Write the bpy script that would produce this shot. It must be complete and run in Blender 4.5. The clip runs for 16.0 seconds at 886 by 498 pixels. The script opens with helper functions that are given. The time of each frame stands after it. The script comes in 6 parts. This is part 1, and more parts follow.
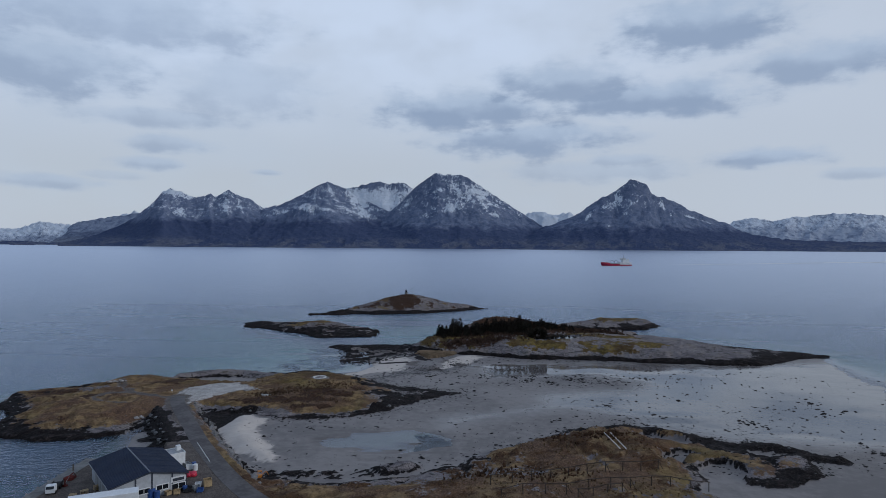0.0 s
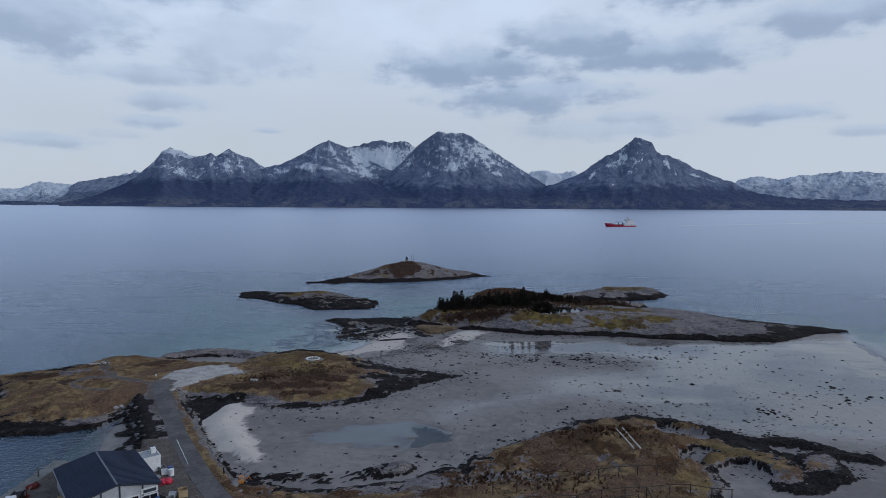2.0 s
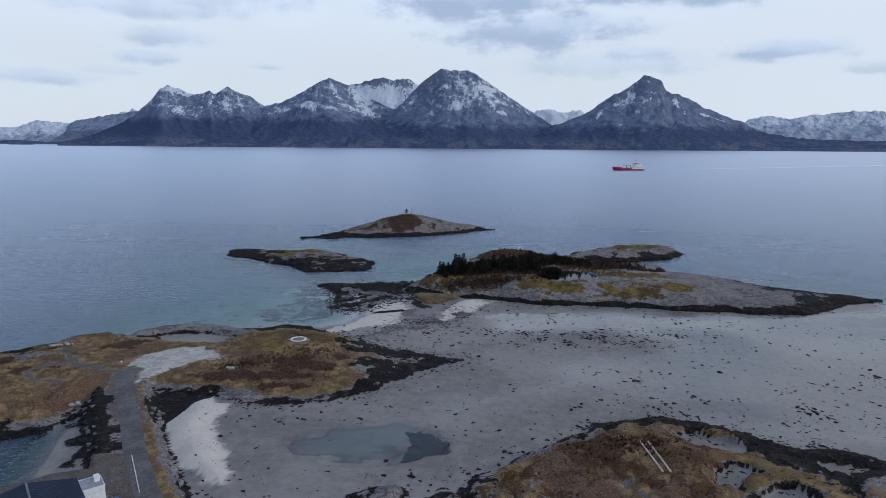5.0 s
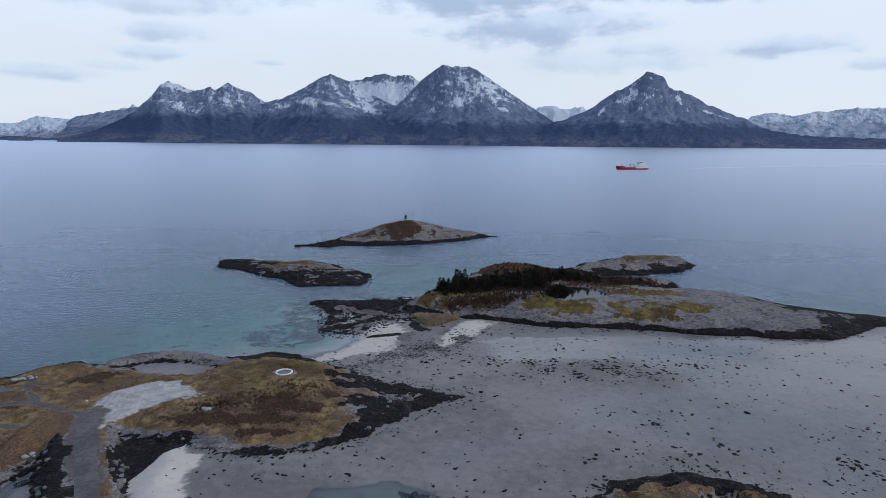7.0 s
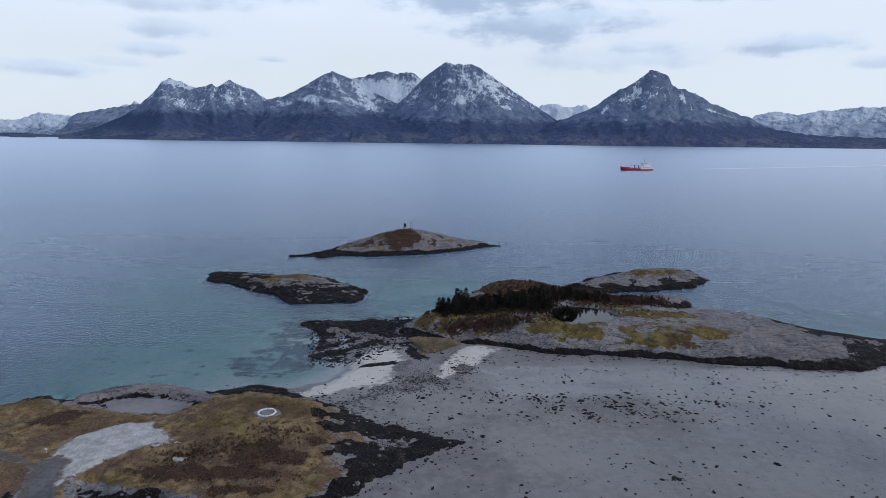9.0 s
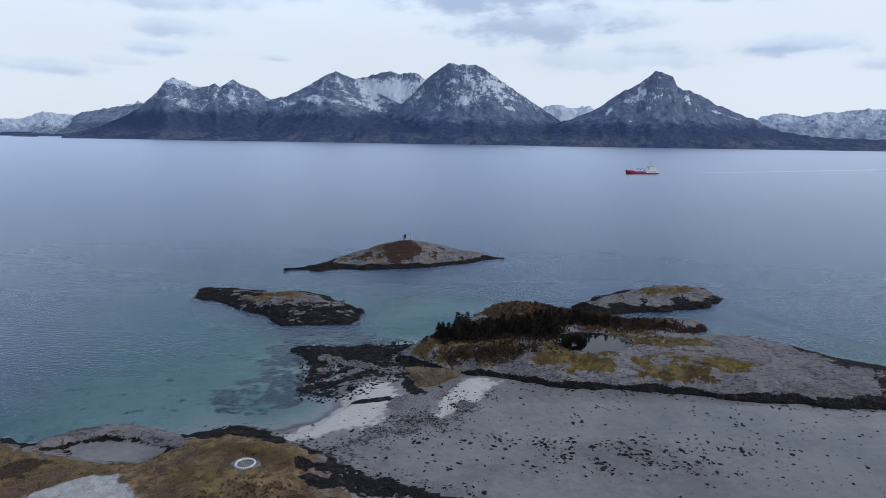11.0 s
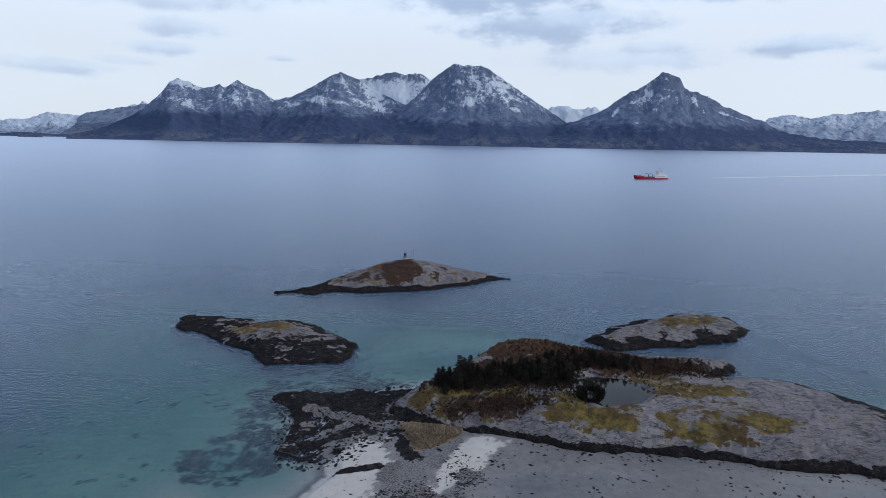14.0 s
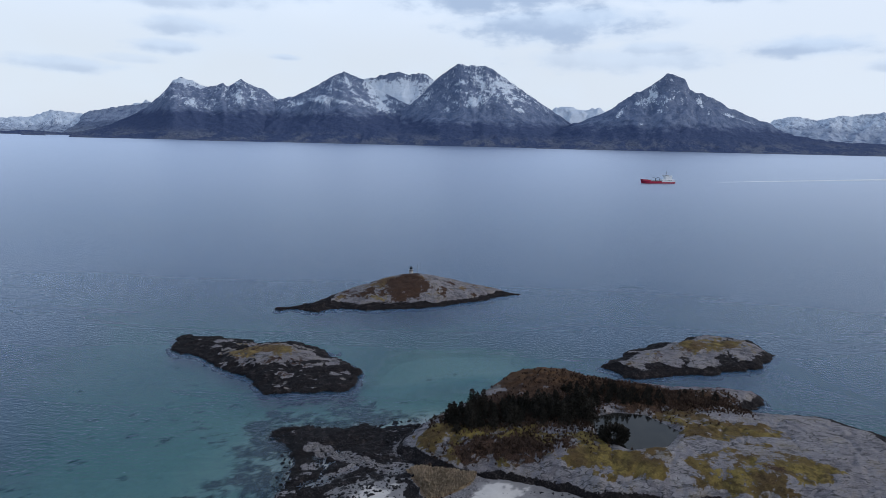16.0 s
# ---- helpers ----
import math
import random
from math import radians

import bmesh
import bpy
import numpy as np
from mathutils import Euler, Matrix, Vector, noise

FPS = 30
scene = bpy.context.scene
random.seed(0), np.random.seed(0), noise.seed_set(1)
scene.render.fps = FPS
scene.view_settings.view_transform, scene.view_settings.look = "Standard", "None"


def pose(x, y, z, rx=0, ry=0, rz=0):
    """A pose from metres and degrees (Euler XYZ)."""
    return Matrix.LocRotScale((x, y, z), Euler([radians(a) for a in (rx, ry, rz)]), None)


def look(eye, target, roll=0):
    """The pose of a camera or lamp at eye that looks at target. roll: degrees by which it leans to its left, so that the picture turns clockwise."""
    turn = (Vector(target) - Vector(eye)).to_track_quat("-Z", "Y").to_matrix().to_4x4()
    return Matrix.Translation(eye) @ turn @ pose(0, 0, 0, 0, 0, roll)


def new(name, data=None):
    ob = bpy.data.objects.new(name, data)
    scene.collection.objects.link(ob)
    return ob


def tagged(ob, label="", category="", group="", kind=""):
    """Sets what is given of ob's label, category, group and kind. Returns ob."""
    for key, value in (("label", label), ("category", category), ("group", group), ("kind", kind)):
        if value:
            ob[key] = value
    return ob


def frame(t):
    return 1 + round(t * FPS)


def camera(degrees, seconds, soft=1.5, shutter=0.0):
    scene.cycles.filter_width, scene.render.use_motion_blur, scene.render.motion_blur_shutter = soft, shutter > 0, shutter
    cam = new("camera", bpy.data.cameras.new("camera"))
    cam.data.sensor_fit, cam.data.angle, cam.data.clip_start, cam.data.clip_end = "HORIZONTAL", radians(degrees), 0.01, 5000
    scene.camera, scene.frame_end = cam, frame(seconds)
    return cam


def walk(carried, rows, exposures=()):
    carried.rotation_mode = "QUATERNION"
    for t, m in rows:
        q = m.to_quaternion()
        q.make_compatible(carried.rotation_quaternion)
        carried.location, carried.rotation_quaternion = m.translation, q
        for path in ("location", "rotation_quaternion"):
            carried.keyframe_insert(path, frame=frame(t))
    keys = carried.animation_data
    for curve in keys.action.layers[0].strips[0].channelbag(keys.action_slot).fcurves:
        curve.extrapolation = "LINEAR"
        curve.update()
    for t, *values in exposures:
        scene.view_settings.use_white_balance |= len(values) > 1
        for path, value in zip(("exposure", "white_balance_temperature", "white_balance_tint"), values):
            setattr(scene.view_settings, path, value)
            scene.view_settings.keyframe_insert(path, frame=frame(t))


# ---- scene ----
# ---- camera and its way ----
cam = camera(70.0, 16.0, soft=0.7)
# seconds, x, y, z, tilt, lean, turn
PATH = [
    (0, 0.01, -0.00, 47.00, 89.218, 0.391, 0.249),
    (0.5, 0.20, 3.17, 48.10, 88.529, 0.365, 0.316),
    (1, 0.36, 6.34, 49.23, 87.531, 0.301, 0.341),
    (1.5, 0.51, 9.59, 50.27, 86.556, 0.286, 0.376),
    (2, 0.79, 12.99, 51.36, 85.482, 0.282, 0.472),
    (2.5, 1.00, 16.52, 52.44, 84.446, 0.287, 0.545),
    (3, 1.14, 20.14, 53.45, 83.396, 0.249, 0.582),
    (3.5, 1.26, 23.77, 54.38, 82.385, 0.307, 0.600),
    (4, 1.50, 27.42, 55.43, 81.332, 0.342, 0.665),
    (4.2, 1.60, 28.87, 55.83, 80.917, 0.359, 0.684),
    (6.3, 1.61, 45.48, 60.20, 79.723, 0.370, 0.801),
    (6.5, 1.67, 47.02, 60.66, 79.692, 0.392, 0.793),
    (7, 1.83, 50.92, 61.84, 79.684, 0.463, 0.858),
    (7.5, 2.08, 54.68, 62.93, 79.516, 0.429, 0.924),
    (8, 2.28, 58.45, 64.08, 79.427, 0.416, 0.998),
    (8.5, 2.36, 62.17, 65.24, 79.407, 0.548, 1.045),
    (9, 2.30, 65.95, 66.42, 79.442, 0.646, 1.040),
    (9.2, 2.28, 67.46, 66.88, 79.467, 0.710, 1.043),
    (11.5, 3.18, 84.96, 71.83, 79.430, 0.822, 1.399),
    (12, 3.41, 88.94, 72.95, 79.431, 0.759, 1.481),
    (12.5, 3.60, 92.90, 73.95, 79.375, 0.689, 1.549),
    (13, 3.62, 96.85, 74.93, 79.427, 0.784, 1.633),
    (13.5, 3.59, 100.64, 75.93, 79.420, 0.874, 1.694),
    (14, 3.46, 104.27, 77.08, 79.443, 0.960, 1.760),
    (14.5, 3.05, 107.64, 78.25, 79.430, 0.996, 1.834),
    (15, 2.29, 110.92, 79.42, 79.494, 1.218, 1.879),
    (15.5, 1.32, 114.18, 80.63, 79.452, 1.283, 1.861),
    (16, 0.26, 117.69, 82.02, 79.386, 1.254, 1.983),
]
walk(cam, [(t, Matrix.Translation((x, y, z)) @ pose(0, 0, 0, 0, 0, turn) @ pose(0, 0, 0, tilt) @ pose(0, 0, 0, 0, 0, lean))
           for t, x, y, z, tilt, lean, turn in PATH],
     exposures=[(0.0, -0.55, 5950, 10), (3.5, -0.25, 6000, 10), (7.0, 0.02, 6100, 10), (16.0, 0.02, 6050, 10)])


# ---- node helpers ----
class Nodes:
    """A small builder of node trees."""

    def __init__(self, tree):
        self.tree, self.nodes, self.links = tree, tree.nodes, tree.links

    def add(self, kind, **sockets):
        node = self.nodes.new(kind)
        return self.fill(node, sockets)

    def fill(self, node, sockets):
        for key, value in sockets.items():
            key = int(key[1:]) if key[0] == "_" else key.replace("_", " ")
            self.put(node.inputs[key], value)
        return node

    def put(self, socket, value):
        if isinstance(value, bpy.types.NodeSocket):
            self.links.new(value, socket)
        elif isinstance(value, tuple) and len(value) == 3 and socket.type == "RGBA":
            socket.default_value = (*value, 1)
        else:
            socket.default_value = value

    def math(self, op, a, b=0.0, c=0.0, clamp=False):
        node = self.nodes.new("ShaderNodeMath")
        node.operation, node.use_clamp = op, clamp
        for n, value in enumerate((a, b, c)):
            self.put(node.inputs[n], value)
        return node.outputs[0]

    def mix(self, f, a, b, mode="MIX"):
        node = self.nodes.new("ShaderNodeMix")
        node.data_type, node.blend_type = "RGBA", mode
        self.put(node.inputs[0], f), self.put(node.inputs[6], a), self.put(node.inputs[7], b)
        return node.outputs[2]

    def noise(self, vec, scale, detail=4.0, rough=0.55, stretch=None):
        if stretch:
            vec = self.add("ShaderNodeMapping", Vector=vec, Scale=stretch).outputs[0]
        return self.add("ShaderNodeTexNoise", Vector=vec, Scale=scale, Detail=detail, Roughness=rough).outputs[0]

    def noise_vector(self, vec, scale):
        return self.add("ShaderNodeTexNoise", Vector=vec, Scale=scale, Detail=4.0).outputs[1]

    def ramp(self, f, lo, hi, a=0.0, b=1.0):
        node = self.nodes.new("ShaderNodeMapRange")
        node.interpolation_type = "SMOOTHSTEP"
        for n, value in enumerate((f, lo, hi, a, b)):
            self.put(node.inputs[n], value)
        return node.outputs[0]

    def attr(self, name):
        node = self.nodes.new("ShaderNodeAttribute")
        node.attribute_name = name
        return node.outputs["Fac"]

    def bump(self, height, strength, distance):
        return self.add("ShaderNodeBump", Height=height, Strength=strength, Distance=distance).outputs[0]


def material(name):
    mat = bpy.data.materials.new(name)
    mat.use_nodes = True
    tree = Nodes(mat.node_tree)
    return mat, tree, mat.node_tree.nodes["Principled BSDF"]


# ---- world, sun ----
SUN_UP, SUN_TURN = 17.0, 105.0
world = bpy.data.worlds.new("sky")
scene.world = world
world.use_nodes = True
wn = Nodes(world.node_tree)
back = world.node_tree.nodes["Background"]
back.inputs["Strength"].default_value = 0.1
sky = wn.nodes.new("ShaderNodeTexSky")
sky.sky_type, sky.sun_disc = "NISHITA", False
sky.sun_elevation, sky.sun_rotation = radians(SUN_UP), radians(SUN_TURN)
ray_dir = wn.add("ShaderNodeTexCoord").outputs["Generated"]
split = wn.add("ShaderNodeSeparateXYZ", Vector=ray_dir)
dx, dy, dz = split.outputs
az = wn.math("MULTIPLY", wn.math("ARCTAN2", dx, dy), 57.29578)
el = wn.math("MULTIPLY", wn.math("ARCSINE", dz), 57.29578)
flat_dir = wn.add("ShaderNodeCombineXYZ", X=az, Y=wn.math("MULTIPLY", el, 1.75), Z=0.0).outputs[0]
warp = wn.noise(flat_dir, 0.13, 3.0, 0.45)
warp_2 = wn.noise(flat_dir, 0.3, 5.0, 0.5)
wisp = wn.noise(flat_dir, 0.75, 7.0, 0.62, (0.7, 1.3, 1.0))
# overcast veil: pale near the horizon, greyer and bluer overhead
veil = wn.mix(wn.ramp(el, 5.0, 17.0), (7.6, 8.05, 8.6), (9.4, 10.4, 11.9))
veil = wn.mix(wn.ramp(warp, 0.35, 0.75, 0.0, 0.6), veil, (7.7, 8.4, 9.3))
veil = wn.mix(wn.ramp(el, 19.0, 40.0), veil, (2.7, 3.8, 6.2))
veil = wn.mix(wn.ramp(az, 0.0, 35.0, 0.0, 0.75), veil, (8.1, 8.6, 9.3))
# upper left sky made bluer and dimmer to darken the sea mirroring it
veil = wn.mix(wn.math("MULTIPLY", wn.ramp(az, -12.0, -42.0, 0.0, 0.75), wn.ramp(el, 11.0, 24.0)), veil, (4.6, 6.1, 8.6))
# unseen sky behind the camera is dimmed so faces towards it stay darker
veil = wn.mix(wn.ramp(dy, 0.25, -0.35), veil, (4.2, 5.0, 6.2))
cover = wn.mix(0.1, veil, sky.outputs[0])
# cloud banks: turn, height, half width, half height, weight
CLOUDS = [(17.5, 12.0, 9.5, 1.7, 1.0), (10.5, 13.6, 6.0, 1.9, 0.95), (1.8, 11.5, 8.6, 1.9, 1.0), (7.2, 9.0, 8.4, 1.7, 0.95), (21.8, 17.6, 7.2, 2.6, 1.0), (30.6, 13.8, 6.2, 1.6, 0.9),
          (27.2, 6.8, 4.2, 0.85, 0.85), (15.3, 7.0, 3.2, 0.6, 0.55), (-31.5, 12.9, 6.5, 2.6, 0.85), (-24.8, 9.8, 6.6, 0.85, 0.6), (-23.6, 7.8, 3.8, 0.8, 0.65), (-25.2, 6.1, 2.8, 0.55, 0.65)]
CLOUDS_2 = [(13.0, 6.1, 8.8, 1.0, 0.45), (-32.0, 4.3, 4.2, 0.6, 0.6), (-28.0, 5.0, 2.6, 0.4, 0.35), (-15.7, 5.8, 1.3, 0.3, 0.6), (-27, 17.2, 12, 2.4, 0.65), (-18, 12.6, 6.4, 2.8, 0.5), (33.5, 5.3, 2.8, 0.45, 0.5),
            (15.5, 9.0, 3.0, 0.5, 0.35), (30, 24, 22, 3.0, 0.8), (-20, 27, 25, 4.0, 0.8)]
shade, belly = 0.0, 0.0
for caz, cel, waz, wel, weight in CLOUDS + CLOUDS_2:
    u = wn.math("DIVIDE", wn.math("SUBTRACT", az, float(caz)), float(waz))
    low = wn.math("DIVIDE", wn.math("SUBTRACT", el, float(cel)), float(wel))
    reach = wn.math("SQRT", wn.math("ADD", wn.math("MULTIPLY", u, u), wn.math("MULTIPLY", low, low)))
    edge = wn.math("ADD", reach, wn.math("ADD", wn.math("MULTIPLY_ADD", warp_2, 1.5, -0.8), wn.math("MULTIPLY_ADD", wisp, 0.55, -0.28)))
    one = wn.ramp(edge, 1.28, 0.4, 0.0, float(weight))
    shade = wn.math("MAXIMUM", shade, one)
    belly = wn.math("MAXIMUM", belly, wn.math("MULTIPLY", one, wn.ramp(low, 0.7, -0.5)))
cloud_tone = wn.mix(wn.ramp(wn.math("MULTIPLY_ADD", warp_2, 0.9, wn.math("MULTIPLY", belly, -0.55)), -0.05, 0.45), (4.0, 5.0, 6.6), (5.9, 7.0, 8.5))
cover = wn.mix(wn.math("MULTIPLY", shade, 0.92), cover, cloud_tone)
wn.put(back.inputs["Color"], cover)

sun = new("sun", bpy.data.lights.new("sun", "SUN"))
sun.data.energy, sun.data.angle, sun.data.color = 1.2, radians(8), (1.0, 0.95, 0.88)
sun.matrix_world = look((300 * math.sin(radians(SUN_TURN)), 300 * math.cos(radians(SUN_TURN)), 300 * math.tan(radians(SUN_UP))), (0, 0, 0))


# ---- numeric noise and shapes of the land ----
def lattice(ix, iy, seed):
    h = (ix * 374761393 + iy * 668265263 + seed * 1442695041) & 0x7FFFFFFF
    h = ((h ^ (h >> 13)) * 1274126177) & 0x7FFFFFFF
    return ((h ^ (h >> 16)) & 0xFFFF) / 65535.0


def value(x, y, seed):
    ix, iy = np.floor(x).astype(np.int64), np.floor(y).astype(np.int64)
    fx, fy = x - ix, y - iy
    fx, fy = fx * fx * fx * (fx * (fx * 6 - 15) + 10), fy * fy * fy * (fy * (fy * 6 - 15) + 10)
    a, b = lattice(ix, iy, seed), lattice(ix + 1, iy, seed)
    c, d = lattice(ix, iy + 1, seed), lattice(ix + 1, iy + 1, seed)
    return (a + (b - a) * fx) * (1 - fy) + (c + (d - c) * fx) * fy


def fbm(x, y, size, octaves=4, seed=1, gain=0.5):
    """Noise from about -1 to 1 with features of that size in metres."""
    total, weight, scale = 0.0, 1.0, 1.0 / size
    norm = 0.0
    for n in range(octaves):
        c, s = math.cos(n * 1.1 + seed), math.sin(n * 1.1 + seed)
        total = total + weight * (2 * value((c * x - s * y) * scale + 91.7, (s * x + c * y) * scale + 37.3, seed + n) - 1)
        norm += weight
        weight, scale = weight * gain, scale * 2.03
    return total / norm


def ridged(x, y, size, octaves=4, seed=1):
    total, weight, scale, norm = 0.0, 1.0, 1.0 / size, 0.0
    for n in range(octaves):
        total = total + weight * (1 - np.abs(2 * value(x * scale + 11.3 * n, y * scale + 5.1 * n, seed + n) - 1))
        norm, weight, scale = norm + weight, weight * 0.5, scale * 2.07
    return total / norm


def smooth(v, lo, hi):
    u = np.clip((v - lo) / (hi - lo), 0, 1)
    return u * u * (3 - 2 * u)


def inside(x, y, outline):
    """Metres inside an outline; negative outside."""
    best, cross = np.full(x.shape, 1e9), np.zeros(x.shape, bool)
    for (ax, ay), (bx, by) in zip(outline, outline[1:] + outline[:1]):
        ex, ey = bx - ax, by - ay
        k = np.clip(((x - ax) * ex + (y - ay) * ey) / (ex * ex + ey * ey), 0, 1)
        best = np.minimum(best, np.hypot(x - ax - k * ex, y - ay - k * ey))
        if ey:
            cross ^= ((ay > y) != (by > y)) & (x < ex * (y - ay) / ey + ax)
    return np.where(cross, best, -best)


def along(x, y, line):
    """Metres from a line of points."""
    best = np.full(x.shape, 1e9)
    for (ax, ay), (bx, by) in zip(line, line[1:]):
        ex, ey = bx - ax, by - ay
        k = np.clip(((x - ax) * ex + (y - ay) * ey) / (ex * ex + ey * ey), 0, 1)
        best = np.minimum(best, np.hypot(x - ax - k * ex, y - ay - k * ey))
    return best


def hump(x, y, cx, cy, rx, ry, turn=0.0):
    c, s = math.cos(radians(turn)), math.sin(radians(turn))
    u, w = (c * (x - cx) + s * (y - cy)) / rx, (-s * (x - cx) + c * (y - cy)) / ry
    return np.exp(-(u * u + w * w))


BEACON_ISLET = [(-83, 394), (-66, 393), (-57, 399), (-44, 396), (-26, 400), (-5, 410), (11, 420), (29, 434), (18, 443), (0, 450), (-22, 452), (-45, 444), (-60, 424), (-72, 404)]
WEST_ISLET = [(-114, 349), (-107, 355), (-91, 350), (-78, 349), (-60, 349), (-48, 343), (-36, 322), (-37, 307), (-48, 300), (-58, 303), (-72, 314), (-88, 323), (-104, 335)]
EAST_ISLET = [(51, 335), (61, 349), (76, 358), (91, 370), (101, 374), (117, 367), (120, 354), (108, 338), (86, 330), (71, 326), (57, 327)]
WOOD_ISLAND = [(0, 257), (7, 256), (18, 254), (32, 249), (47, 249), (61, 248), (74, 245), (90, 242), (107, 240), (119, 240), (136, 249), (158, 261), (142, 270), (126, 279), (118, 288),
               (109, 296), (98, 298), (86, 299), (95, 306), (97, 313), (84, 317), (64, 315), (45, 319), (26, 321), (12, 310), (2, 298), (-8, 287), (-14, 277), (-16, 268), (-10, 260)]
WEED_SPIT = [(-10, 284), (-27, 283), (-37, 280), (-49, 279), (-42, 263), (-39, 245), (-33, 240), (-27, 243), (-23, 252), (-12, 258), (-6, 268)]
HEADLAND = [(-103, 147), (-95, 144), (-85, 147), (-77, 152), (-74, 163), (-66, 170), (-56, 167), (-48, 165), (-40, 164), (-31, 164), (-24, 166), (-16, 171), (-12, 177), (-2, 185), (9, 193),
            (-2, 198), (-13, 201), (-22, 207), (-30, 213), (-46, 219), (-57, 214), (-63, 204), (-74, 204), (-86, 209), (-99, 214), (-108, 202), (-118, 193), (-128, 185), (-124, 174), (-114, 166), (-112, 155)]
SHORE = [(-95, -390), (-76, 40), (-72, 100), (-71, 126), (-66, 132), (-58, 136), (-50, 134), (-43, 129), (-36, 126), (-25, 124), (-10, 127), (8, 136), (14, 141), (22, 148), (30, 155), (38, 158), (46, 159),
         (57, 154), (67, 147), (76, 142), (88, 135), (79, 133), (76, 125), (66, 118), (58, 120), (53, 128), (49, 117), (62, 100), (90, 60), (110, 20), (130, -390)]
ROAD = [(-22, 90), (-30, 103), (-38, 112.5), (-46, 124), (-54, 136.5), (-59.5, 146), (-66, 157), (-72.2, 168), (-75.5, 176)]
WORKS = [(-71.5, 84), (-70.5, 125), (-64, 131), (-55, 134), (-50, 129), (-40, 113), (-28, 94), (-30, 80)]
BERM = [(-12, 241), (-16, 231), (-13, 227), (-4, 229), (-1, 238), (2, 246), (7, 255), (4, 259), (-3, 251), (-7, 245)]
WHITE_SAND = [[(-44, 213), (-36, 220), (-29, 228), (-26, 240), (-24, 247), (-18.5, 251.5), (-14, 252), (-13, 243), (-9, 239), (-12, 231), (-16, 226), (-21, 220), (-30, 214)], [(0, 240), (6, 253), (16, 253), (10, 243), (2, 229), (-4, 226), (-2, 233)]]
COVE = [(-47, 217), (-38, 220), (-31, 226), (-28, 233), (-28, 240), (-30, 246), (-36, 262), (-60, 262), (-80, 240), (-66, 222)]
SHINGLE = [(-38, 267.5), (-28, 264), (-20, 260.5), (-15, 258.5)]
REEDS = [(-12, 259), (-9, 260), (5, 258), (4, 254), (-3, 247), (-6, 246), (-8, 250)]
WRACK = [(-34, 212), (-24, 215), (-15, 219), (-7, 222), (2, 228), (6, 236)]
TRACK = [(-74, 174), (-83, 178), (-90, 181), (-96, 180), (-98, 175), (-93, 170), (-86, 169)]
TRACK_LOOP = [(-90, 181), (-96, 188), (-100, 195)]
YARD = [(-77, 176), (-76.5, 185), (-72, 193), (-64, 195.5), (-57.5, 189), (-56, 185.5), (-63, 181.5), (-67, 177), (-68, 171), (-70, 167), (-74, 168)]
BACK_ROCK = [(-87, 209), (-84, 213), (-78, 215.5), (-73, 216.5), (-67, 215), (-61, 212.5), (-56, 211)]
BACK_ROCK_2 = [(-55, 215), (-49, 217.5), (-43, 215.5), (-38, 212)]
BEACH = [(-54, 168), (-46, 163), (-46, 154), (-42, 145), (-36, 135), (-36, 131), (-43, 134.5), (-50, 142), (-54, 148.5), (-56, 160)]
POOL = [(-31, 146), (-24, 153), (-16, 157), (-9, 158.5), (-3, 155.5), (3, 149), (3, 143), (-6, 140), (-16, 135), (-22, 140), (-28, 140)]
DEEP_POOL = [(-8, 154), (-3, 153), (2, 149), (2, 143.5), (-5, 140.5), (-13, 136.5), (-8, 142), (-5.5, 147)]
SLICK = [(113, 358), (124, 325), (140, 298), (153, 284), (164, 269), (178, 271)]
THIN_WATER = [(0, 165), (8, 171), (19, 176), (26, 183), (26, 192), (31, 197), (58, 202), (65, 210), (53, 217), (15, 216), (11, 236), (47, 242), (93, 243), (117, 240), (170, 258), (170, 130), (90, 144), (70, 149), (49, 160), (48, 167), (36, 174), (20, 170), (10, 165), (0, 158)]
WEED_RIDGE = [(34, 154), (46, 157), (52, 155), (58, 152), (62, 148), (67, 144), (74, 144), (78, 140), (84, 136)]
INLETS = [[(45, 150), (50, 152), (57, 147), (55, 144), (48, 144), (45, 146)], [(53, 131), (59, 132), (60, 129), (58, 122), (54, 121), (53, 127)], [(47, 138), (54, 140), (55, 137), (48, 130), (45, 132)]]
WEST_BEACH = [(-66, 135), (-75, 154), (-77, 166), (-70, 160), (-61, 140)]
POND = [(37, 274), (38, 282), (44, 285), (51, 284), (57, 276), (52, 268), (43, 266)]
LAGOON = [(-90, 205), (-83, 211), (-66, 214), (-55, 211), (-56, 204), (-70, 202)]
SAND_BANK = [(-33, 312), (-25, 340), (4, 350), (24, 350), (18, 326), (-8, 314)]
KELP = [(-52, 310), (-30, 306), (-13, 293), (-24, 284), (-44, 276), (-38, 243), (-46, 234), (-66, 237), (-58, 262), (-60, 284)]
POND_Z = 5.0


